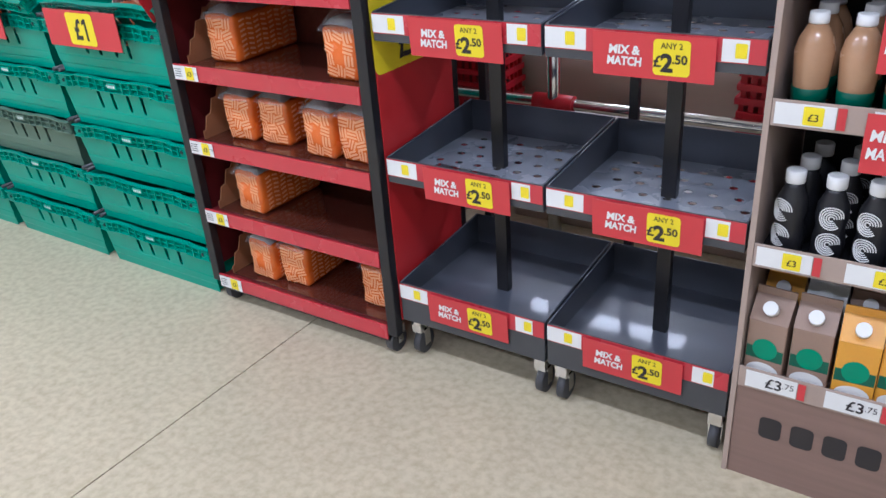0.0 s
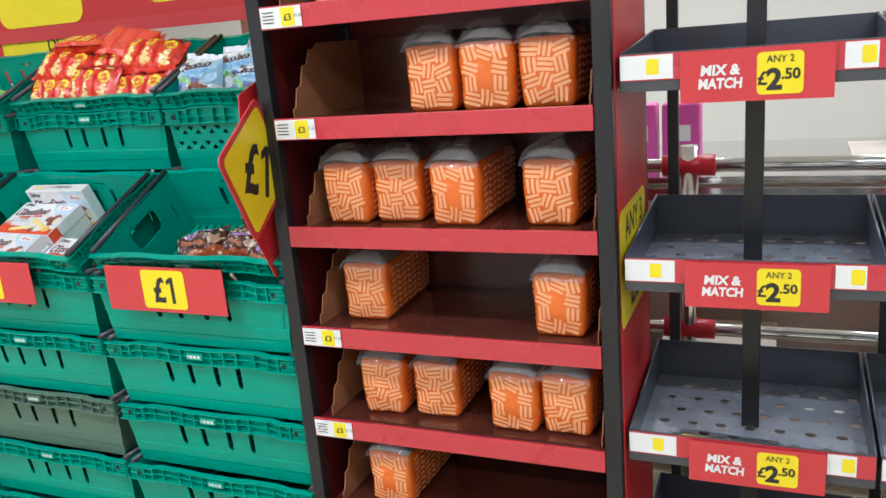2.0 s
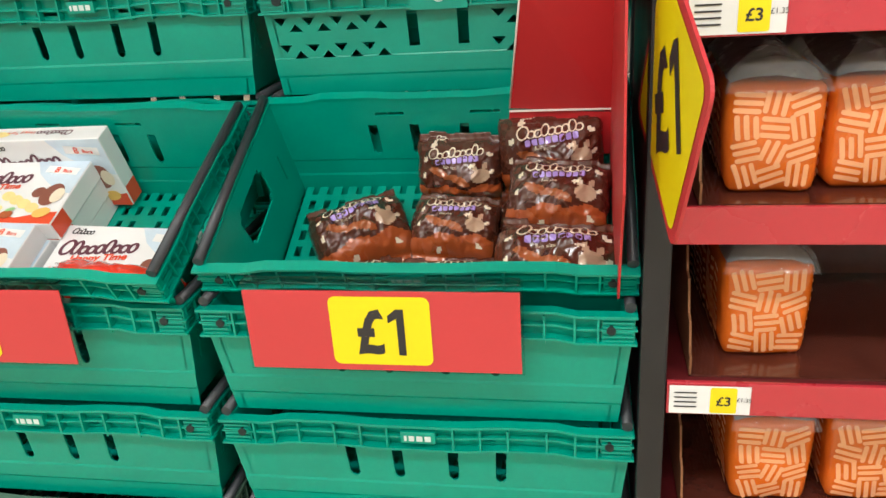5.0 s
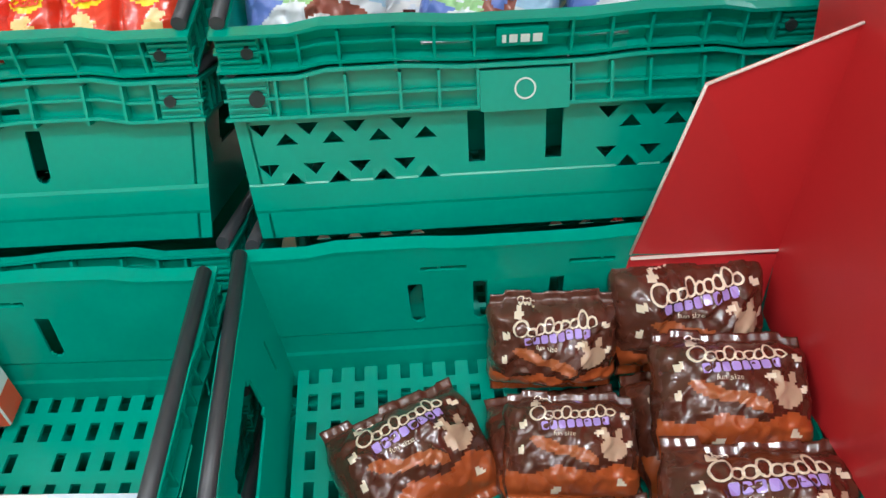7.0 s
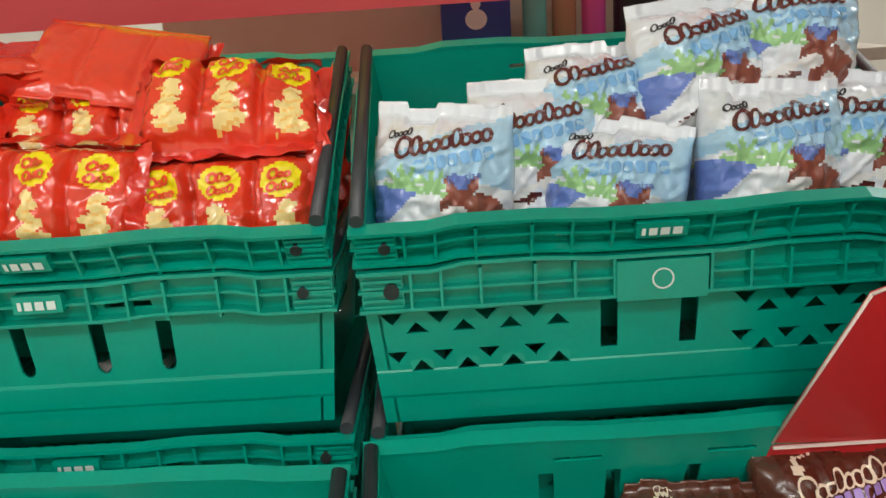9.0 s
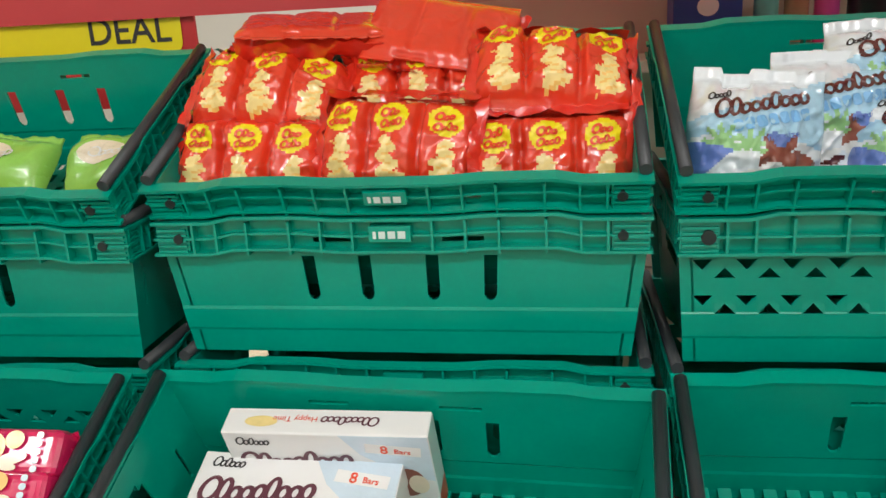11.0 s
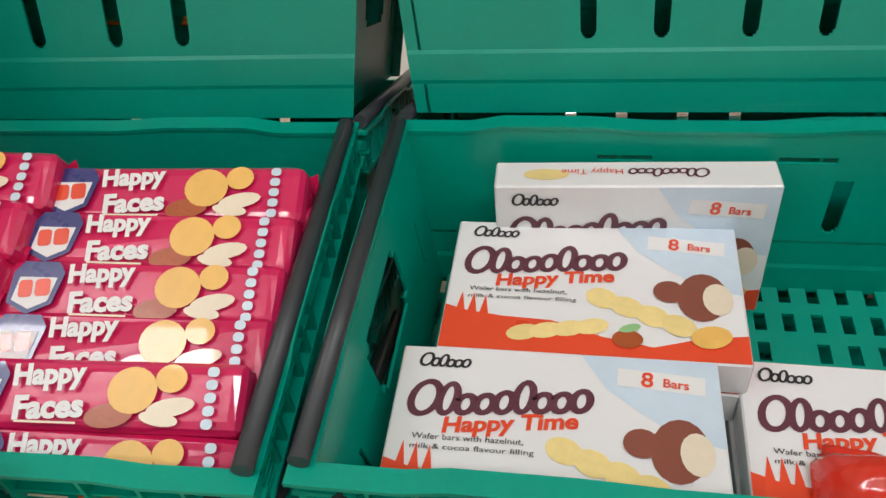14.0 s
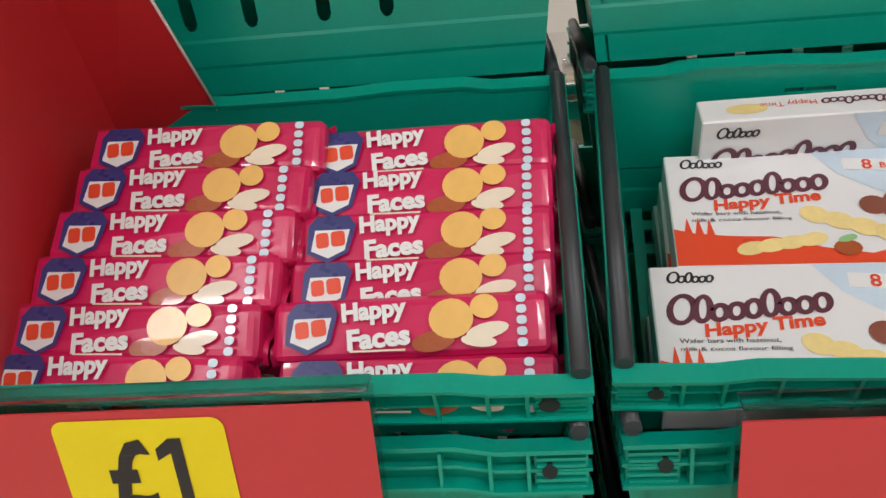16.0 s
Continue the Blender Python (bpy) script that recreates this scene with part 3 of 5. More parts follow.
for x in (-1.6, 0.5):
    bm = bmesh.new()
    rod(bm, (x, 0.885, 0), (x, 0.885, 2.1), 0.012)
    part("support_pole", bm, BLACK, hb)


# ---- rack with orange packs ----
def fine(poly, cuts=3):
    """Cuts a polygon into a fan of small pieces, so that it can follow a rounded skin."""
    cu, cv = sum(u for u, v in poly) / len(poly), sum(v for u, v in poly) / len(poly)
    pts = []
    for (a, b), (c, d) in zip(poly, poly[1:] + poly[:1]):
        for k in range(2):
            pts.append((a + (c - a) * k / 2, b + (d - b) * k / 2))
    out = []
    for r in range(cuts):
        f0, f1 = r / cuts, (r + 1) / cuts
        for (a, b), (c, d) in zip(pts, pts[1:] + pts[:1]):
            ring = [(cu + (a - cu) * f1, cv + (b - cv) * f1), (cu + (c - cu) * f1, cv + (d - cv) * f1)]
            if r:
                ring += [(cu + (c - cu) * f0, cv + (d - cv) * f0), (cu + (a - cu) * f0, cv + (b - cv) * f0)]
            else:
                ring += [(cu, cv)]
            out.append(ring)
    return out


def caster(parent, x, y, r=0.036):
    bm = bmesh.new()
    rod(bm, (x - 0.012, y, r), (x + 0.012, y, r), r, 18)
    part("caster_wheel", bm, RUBBER, parent)
    bm = box(x - 0.018, x + 0.018, y - 0.02, y + 0.024, 0.055, 0.085, 0.003)
    quadbox(bm, x - 0.018, x - 0.014, y - 0.012, y + 0.012, 0.03, 0.06)
    quadbox(bm, x + 0.014, x + 0.018, y - 0.012, y + 0.012, 0.03, 0.06)
    rod(bm, (x - 0.02, y, r), (x + 0.02, y, r), 0.006, 8)
    part("caster_fork", bm, CHROME, parent, "shiny metal caster fork")


LIPS = [0.105, 0.345, 0.582, 0.817, 1.057, 1.30, 1.535, 1.775]
rack = thing("pack_rack", "black wheeled shelf rack with red shelf fronts and red side panel", "shelf rack")
RX0, RX1, RD = 0.636, 1.342, 0.40
for x in (RX0 - 0.034, RX1):
    for y in (-0.002, RD - 0.03):
        part("post", box(x, x + 0.034, y, y + 0.03, 0.075, 1.95, 0.003), BLACK, rack)
part("side_panel", box(RX1 + 0.028, RX1 + 0.036, 0.028, RD - 0.03, 0.12, 1.95, 0.001), RED, rack, "red side panel")
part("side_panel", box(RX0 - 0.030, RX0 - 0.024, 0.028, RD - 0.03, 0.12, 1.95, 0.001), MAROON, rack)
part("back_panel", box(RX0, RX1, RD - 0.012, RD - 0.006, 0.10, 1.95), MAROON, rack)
part("bottom_beam", box(RX0, RX1, 0.0, 0.02, 0.052, 0.062), BLACK, rack)
for x in (RX0 + 0.02, RX1 - 0.005):
    for y in (0.04, RD - 0.05):
        caster(rack, x, y)
fl = facing((0, -0.006, 0), (1, 0, 0), (0, 0, 1))
for i, z in enumerate(LIPS):
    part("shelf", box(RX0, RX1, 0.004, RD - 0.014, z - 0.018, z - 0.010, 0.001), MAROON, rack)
    part("shelf_front", box(RX0 + 0.001, RX1 - 0.001, -0.004, 0.0035, z - 0.046, z + 0.002, 0.002), LIPRED, rack, "red glossy shelf edge strip")
    if i != 4:
        lab = part("price_label", press([rect(RX0 + 0.004, z - 0.043, RX0 + 0.105, z - 0.001)], fl), WHITE, rack, "white shelf price label")
        part("price_patch", press([rrect(RX0 + 0.055, z - 0.041, RX0 + 0.088, z - 0.003, 0.003)], fl, 0.0012), YELLOW, lab)
        part("lettering", press(word("£3", RX0 + 0.0715, z - 0.023, 0.014, 0.02) + [rect(RX0 + 0.010, z - 0.012 - k * 0.007, RX0 + 0.038, z - 0.010 - k * 0.007) for k in range(4)] + word("£1.35", RX0 + 0.097, z - 0.02, 0.006), fl, 0.0018), INK, lab)
fs = facing((RX1 + 0.0365, 0, 0), (0, 1, 0), (0, 0, 1))
part("offer_patch", press([rrect(0.022, 0.842, 0.330, 1.088, 0.025)], fs), YELLOW, rack, "yellow offer patch")
part("lettering", press(word("ANY 3", 0.18, 1.045, 0.052, 0.01, width=0.20), fs, 0.0014), INK, rack)
part("price_lettering", press(word("£3", 0.18, 0.905, 0.085, 0.01), fs, 0.0014), INK, rack)


def make_pack(seed):
    p = thing("wrapped_pack", "orange printed pack in clear film with silver top", "food pack", group="orange packs on the rack")
    r = random.Random(seed)

    def loaf(u, y, v, lift=0.0):
        """Swollen, slightly tapered body: a little wider at the top."""
        cx = 0.058
        flare = 0.90 + 0.10 * min(1, v / 0.09)
        wob = noise.noise(Vector((u * 24, v * 24, seed * 2.0))) * 0.004
        return Vector((cx + (u - cx) * flare + 0.5 * wob, y + wob - lift - 0.006 * math.sin(math.pi * min(1, v / 0.138)) * math.sin(math.pi * min(1, max(0, u / 0.116))), v))
    bm = box(0, 0.116, 0, 0.27, 0, 0.138, 0.016, 3)
    bmesh.ops.subdivide_edges(bm, edges=[e for e in bm.edges if e.calc_length() > 0.05], cuts=7, use_grid_fill=True)
    for vv in bm.verts:
        vv.co = loaf(vv.co.x, vv.co.y, vv.co.z) if vv.co.y < 0.1 else loaf(vv.co.x, vv.co.y, vv.co.z) + Vector((0, 0.004 * noise.noise(vv.co * 30), 0))
    for f in bm.faces:
        f.smooth = True
    part("wrapper", bm, ORANGE, p)
    polys = []
    for i in range(3):
        for j in range(4):
            u, v = 0.012 + i * 0.032, 0.012 + j * 0.030
            if seed % 3 == 1 and i == 1 and 0 < j < 3:
                continue
            a = r.uniform(-22, 22)
            for k in range(3):
                grow = r.uniform(-0.003, 0.003)
                if (i + j + seed) % 2:
                    q = rrect(u - 0.003, v + k * 0.0098, u + 0.030 + grow, v + k * 0.0098 + 0.0062, 0.0025, 2)
                else:
                    q = rrect(u + k * 0.0105, v - 0.002, u + k * 0.0105 + 0.0064, v + 0.0285 + grow, 0.0025, 2)
                polys += slant([q], a, u + 0.014, v + 0.013)
    bits = [b for q in polys for b in fine(q, 1)]
    part("printed_strokes", press(bits, lambda u, v, w: loaf(u, 0, v, w), 0.0012), PEACH, p)
    side = [slant([rrect(0.02 + k * 0.030, 0.016 + j * 0.0145, 0.043 + k * 0.030, 0.022 + j * 0.0145, 0.002, 2)], 12 * (-1) ** k, 0.03 + k * 0.03, 0.02 + j * 0.0145)[0] for k in range(8) for j in range(8)]
    part("side_print", press(side, lambda u, v, w: loaf(0.116, u, v) + Vector((0.003 + w, 0, 0)), 0.0008), PEACH, p)
    part("side_print", press(side, lambda u, v, w: loaf(0.0, u, v) - Vector((0.003 + w, 0, 0)), 0.0008), PEACH, p)
    bm = bmesh.new()
    n = 16
    rows = []
    for k in range(n + 1):
        y = 0.000 + 0.264 * k / n
        rise = 1.0 if k else 0.2
        rows.append([bm.verts.new((x + r.uniform(-0.001, 0.001), y + r.uniform(-0.002, 0.002), 0.139 + h * rise + r.uniform(-0.0025, 0.0025))) for x, h in ((0.004, 0), (0.016, 0.012), (0.034, 0.022), (0.058, 0.026), (0.084, 0.021), (0.100, 0.011), (0.112, 0))])
    for a, b in zip(rows, rows[1:]):
        for k in range(6):
            bm.faces.new((a[k], a[k + 1], b[k + 1], b[k])).smooth = True
    part("silver_top", bm, SILVER, p, "crinkled silver-grey film top")
    bm = bmesh.new()
    ring = []
    for j, (rise, close) in enumerate(((0.128, 1.03), (0.150, 0.92), (0.166, 0.62), (0.180, 0.40))):
        ring.append([bm.verts.new((0.058 + (k / 12 - 0.5) * 0.118 * close + r.uniform(-0.004, 0.004) * (j > 0), -0.010 + 0.012 * j + r.uniform(-0.006, 0.006) * (j > 0), rise + r.uniform(-0.006, 0.006) * (j > 0))) for k in range(13)])
    for a, b in zip(ring, ring[1:]):
        for k in range(12):
            bm.faces.new((a[k], a[k + 1], b[k + 1], b[k])).smooth = True
    part("film_flap", bm, SHEER, p, "clear gathered film end")
    return p


PACKS = [make_pack(k) for k in range(1, 4)]
pk = 0
for i, xs in ((0, (0.74, 0.865, 1.19)), (1, (0.738,)), (2, (0.736, 0.870, 1.068, 1.186)), (3, (0.712, 1.184)), (4, (0.697, 0.820, 0.968, 1.172)), (5, (0.925, 1.056, 1.178)), (6, (0.72, 0.86, 1.16))):
    for x in xs:
        m = pose(x, 0.055 + 0.012 * ((pk * 7) % 3), LIPS[i] - 0.0062, 0, 0, ((pk * 5) % 7 - 3) * 0.9)
        put(PACKS[pk % 3], m)
        pk += 1


def shelf_case(x0, x1, z):
    """An opened brown card tray with torn, cut-away sides."""
    c = thing("card_tray", "opened brown card shelf tray with torn cut-away sides", "card tray", pose(0, 0, z), "card trays on the rack")
    # Base and back are coloured darker and glossier than the brown sides.
    part("tray_base", box(x0, x1, 0.03, 0.36, 0, 0.003), TRAYINSIDE, c)
    for x in (x0, x1 - 0.003):
        bm = bmesh.new()
        prof = [(0.03, 0), (0.36, 0), (0.36, 0.165), (0.16, 0.165), (0.135, 0.15), (0.12, 0.152), (0.105, 0.12), (0.085, 0.118), (0.07, 0.075), (0.052, 0.07), (0.04, 0.03), (0.03, 0.028)]
        a = [bm.verts.new((x, y, v)) for y, v in prof]
        b = [bm.verts.new((x + 0.003, y, v)) for y, v in prof]
        bm.faces.new(a)
        bm.faces.new(b[::-1])
        for k in range(len(a)):
            bm.faces.new((a[k], b[k], b[(k + 1) % len(a)], a[(k + 1) % len(a)]))
        part("tray_side", bm, BROWN, c)
    part("tray_back", box(x0, x1, 0.36, 0.363, 0, 0.165), TRAYINSIDE, c)


for z in LIPS[:7]:
    shelf_case(RX0 + 0.032, RX1 - 0.012, z - 0.0095)


# ---- soft packs ----
def within(poly, u, v):
    hit = False
    for (a, b), (c, d) in zip(poly, poly[1:] + poly[:1]):
        if (b > v) != (d > v) and u < (c - a) * (v - b) / (d - b) + a:
            hit = not hit
    return hit


def cushion(w, l, h, seed, crease=0.004, crimp=0.012, art=(), lobes=1, box_like=0.0, cells=(22, 24)):
    """A filled film bag, closed, and its upper skin; centre of its underside at 0. art: polygons, each list the print of one material slot."""
    off = Vector((seed * 3.1, seed * 1.7, 0))
    rng = random.Random(seed)
    nick = [rng.uniform(-0.004, 0.004) for k in range(9)]

    def skin(u, v, lift):
        a, b = min(1, abs(u) / (w / 2)), min(1, abs(v) / (l / 2 - crimp))
        dome = (max(0, 1 - a ** (3.2 + box_like)) ** 0.55) * (max(0, 1 - b ** (3.0 + box_like)) ** 0.6)
        p = Vector((u * 26, v * 26, 0)) + off
        ridge = max(0.0, 1 - 3.2 * abs(noise.noise(p * 1.25))) ** 2 - 0.6 * max(0.0, 1 - 4 * abs(noise.noise(p * 2.1 + Vector((7, 3, 1))))) ** 2
        z = h * dome * (0.86 + 0.3 * noise.noise(p * 0.7)) + crease * dome ** 0.4 * (0.5 * abs(noise.noise(p * 2.3)) + 0.55 * ridge) + 0.002
        if lobes > 1:
            c = (u / w + 0.5) * lobes
            z -= 0.30 * h * dome * max(0.0, 1 - 9 * abs(c - round(c))) * (0 < round(c) < lobes)
        seal = max(0.0, b - 0.72) / 0.28
        z += 0.0035 * seal * noise.noise(Vector((u * 90, seed * 2.0, 0)))
        pinch = 1 - 0.05 * noise.noise(Vector((v * 30, seed, 0))) - 0.06 * seal * (1 - box_like / 6)
        tip = nick[min(8, int((u / w + 0.5) * 8.99))] * max(0.0, b - 0.9) * 10
        return Vector((u * pinch, v + (tip if v > 0 else 0), z + lift))
    bm = bmesh.new()
    nx, ny = cells
    top, bot = [], []
    for i in range(nx + 1):
        u = w * (i / nx - 0.5)
        top.append([bm.verts.new(skin(u, l * (j / ny - 0.5), 0)) for j in range(ny + 1)])
        bot.append([])
        for j in range(ny + 1):
            q = top[i][j].co
            bot[-1].append(bm.verts.new((q.x, q.y, -0.25 * (q.z - 0.002))))
    for i in range(nx):
        for j in range(ny):
            f = bm.faces.new((top[i][j], top[i + 1][j], top[i + 1][j + 1], top[i][j + 1]))
            f.smooth = True
            u, v = w * ((i + 0.5) / nx - 0.5), l * ((j + 0.5) / ny - 0.5)
            for slot, polys in enumerate(art):
                if any(within(poly, u, v) for poly in polys):
                    f.material_index = slot + 1
            bm.faces.new((bot[i][j], bot[i][j + 1], bot[i + 1][j + 1], bot[i + 1][j])).smooth = True
    rim_t = [top[i][0] for i in range(nx + 1)] + [top[nx][j] for j in range(1, ny + 1)] + [top[i][ny] for i in range(nx - 1, -1, -1)] + [top[0][j] for j in range(ny - 1, 0, -1)]
    rim_b = [bot[i][0] for i in range(nx + 1)] + [bot[nx][j] for j in range(1, ny + 1)] + [bot[i][ny] for i in range(nx - 1, -1, -1)] + [bot[0][j] for j in range(ny - 1, 0, -1)]
    for k in range(len(rim_t)):
        n = (k + 1) % len(rim_t)
        bm.faces.new((rim_t[k], rim_b[k], rim_b[n], rim_t[n]))
    return bm, skin


def printed(name, bm, base, inks, parent):
    ob = part(name, bm, base, parent)
    for ink in inks:
        ob.data.materials.append(ink)
    return ob


def nut_bag(seed):
    p = thing("chocolate_bar_bag", "dark brown glossy multipack bag of nut bars in a crate", "snack bag", group="brown snack bags")
    low = [(-0.08, -0.07), (0.08, -0.07), (0.08, -0.026), (0.05, -0.018), (0.02, -0.030), (-0.02, -0.022), (-0.05, -0.034), (-0.08, -0.028)]
    bars = [ell(-0.030, 0.000, 0.024, 0.0075, 14, -22), ell(0.006, -0.010, 0.024, 0.0075, 14, -22)]
    nuts = [ell(cx, cy, 0.0065, 0.0038, 10, a) for cx, cy, a in ((-0.060, 0.024, 40), (0.062, 0.036, -20), (-0.062, -0.006, 70), (0.030, 0.016, 30), (0.066, 0.004, 50), (-0.045, 0.050, 10), (0.055, -0.040, -30), (-0.020, -0.050, 20))]
    patch = [ell(0.046, -0.002, 0.017, 0.014, 14, 20), ell(0.036, 0.014, 0.005, 0.009, 10, 15), ell(0.054, 0.014, 0.005, 0.009, 10, -20)]
    bm, skin = cushion(0.165, 0.136, 0.058, seed, 0.010, 0.012, (([low]), bars, patch, nuts), cells=(56, 50))
    printed("film_bag", bm, CHOC, (CHOCRED, RUST, BEIGEPRINT, CREAM), p)
    part("maker_mark", press(squiggle(-0.034, 0.058, 0.024, 0.007, 4, 2, 0.2), skin, 0.0016), CREAM, p)
    part("brand_mark", press(slant(squiggle(0.0, 0.041, 0.104, 0.019, 9, 3, 0.13), 5, 0, 0.04), skin, 0.0018), CREAM, p)
    part("sub_brand_mark", press(slant([rrect(-0.040 + k * 0.0105, 0.021, -0.0315 + k * 0.0105, 0.031, 0.002, 2) for k in range(8)], 6, 0, 0.03), skin, 0.0016), LILAC, p)
    part("size_lettering", press(word("fun size", -0.012, 0.014, 0.006), skin, 0.0016), CREAM, p)
    return p


def coco_bag(seed):
    p = thing("coconut_bar_bag", "white and pale blue multipack bag of coconut bars in a crate", "snack bag", group="pale blue snack bags")
    sky = [[(0.076, 0.080), (0.076, 0.000), (0.030, 0.012), (-0.010, 0.006), (-0.045, 0.016), (-0.076, 0.008), (-0.076, 0.028), (-0.030, 0.045), (0.020, 0.066)]]
    deep = [[(-0.076, 0.004), (-0.040, 0.010), (-0.020, 0.000), (-0.034, -0.012), (-0.052, -0.030), (-0.076, -0.040)], ell(0.022, 0.010, 0.014, 0.007, 12, -20)]
    green = []
    for cx, cy in ((-0.036, 0.004), (-0.006, 0.000)):
        for k in range(6):
            green += slant([ell(cx + 0.012, cy, 0.012, 0.0032, 8)], k * 36 - 10, cx, cy)
    fur = [ell(0.044, -0.036, 0.028, 0.036, 18, 12), ell(0.020, -0.012, 0.018, 0.014, 14, 20), ell(0.012, 0.006, 0.005, 0.011, 10, 20), ell(0.034, 0.006, 0.005, 0.011, 10, -25)]
    pale = [ell(0.016, -0.020, 0.013, 0.007, 14, 10), ell(0.040, -0.044, 0.011, 0.017, 14, 10), ell(-0.012, -0.030, 0.017, 0.005, 12, 25), ell(-0.034, -0.052, 0.028, 0.007, 14, 20), ell(-0.008, -0.060, 0.028, 0.007, 14, 20)]
    chocolate = [ell(-0.020, -0.042, 0.030, 0.006, 14, 20), ell(-0.036, -0.064, 0.022, 0.004, 14, 20)]
    bm, skin = cushion(0.148, 0.180, 0.056, seed, 0.013, 0.016, (sky, deep, green, fur, chocolate, pale), cells=(56, 66))
    printed("film_bag", bm, BAGWHITE, (LIGHTSKY, DEEPBLUE, LEAF, FOXBROWN, FOXDARK, WHITE), p)
    part("maker_mark", press(slant(squiggle(-0.040, 0.068, 0.026, 0.009, 5, 2, 0.22), 12, 0, 0.05), skin, 0.0018), INK, p)
    part("brand_mark", press(slant(squiggle(0.004, 0.052, 0.104, 0.023, 9, 5, 0.19), 12, 0, 0.05), skin, 0.0020), FOXDARK, p)
    part("sub_brand_mark", press(slant([rrect(-0.026 + k * 0.0118, 0.023, -0.0165 + k * 0.0118, 0.036, 0.003, 3) for k in range(7)], 12, 0, 0.03), skin, 0.0019), SKYBLUE, p)
    part("size_lettering", press(slant(word("fun size", 0.026, 0.012, 0.008, 0.01), 12, 0.01, 0.01), skin, 0.0020), DEEPBLUE, p)
    return p


def red_triple(seed):
    p = thing("red_snack_multipack", "red film multipack of three snack boxes with yellow discs", "snack pack", group="red snack multipacks")
    w, l = 0.196, 0.124
    discs, crisps, shade = [], [], []
    r = random.Random(seed)
    for k in range(3):
        x = -0.0635 + k * 0.0635
        discs.append(ell(x, 0.027, 0.0215, 0.0185))
        for j in range(5):
            crisps.append(ell(x + r.uniform(-0.005, 0.005), -0.002 - j * 0.0105, 0.010 + 0.0022 * j, 0.0065, 12, r.uniform(-25, 25)))
            shade.append(ell(x + r.uniform(-0.006, 0.006), -0.006 - j * 0.0105, 0.007 + 0.002 * j, 0.0014, 8, r.uniform(-25, 25)))
    bm, skin = cushion(w, l, 0.050, seed, 0.007, 0.006, (discs, crisps, shade), lobes=3, box_like=3.5, cells=(72, 46))
    printed("film_wrap", bm, PACKRED, (YELLOW, CRISP, GOLD), p)
    for k in range(3):
        x = -0.0635 + k * 0.0635
        part("brand_mark", press(slant(squiggle(x, 0.033, 0.026, 0.012, 3, k, 0.3) + squiggle(x, 0.020, 0.030, 0.011, 4, k + 2, 0.3), 6, x, 0.027), skin, 0.0018), BRIGHTRED, p)
    for e in (-1, 1):
        bm = bmesh.new()
        rr = random.Random(seed * 7 + e)
        rows = []
        for j in range(4):
            f = j / 3
            rows.append([bm.verts.new((e * (0.090 + 0.016 * f + rr.uniform(-0.003, 0.004)), (k / 12 - 0.5) * l * (0.96 + 0.15 * f), 0.016 + 0.016 * (1 - f) * math.sin(k / 12 * math.pi) + rr.uniform(-0.007, 0.007))) for k in range(13)])
        for a, b in zip(rows, rows[1:]):
            for k in range(12):
                bm.faces.new((a[k], a[k + 1], b[k + 1], b[k])).smooth = True
        part("film_end", bm, REDFILM, p)
    bm = bmesh.new()
    rr = random.Random(seed * 11)
    rows = [[bm.verts.new((-0.096 + 0.192 * k / 16, 0.056 + 0.008 * j + rr.uniform(-0.003, 0.004), 0.030 - 0.012 * j + rr.uniform(-0.006, 0.006))) for k in range(17)] for j in range(3)]
    for a, b in zip(rows, rows[1:]):
        for k in range(16):
            bm.faces.new((a[k], a[k + 1], b[k + 1], b[k])).smooth = True
    part("film_end", bm, REDFILM, p)
    return p


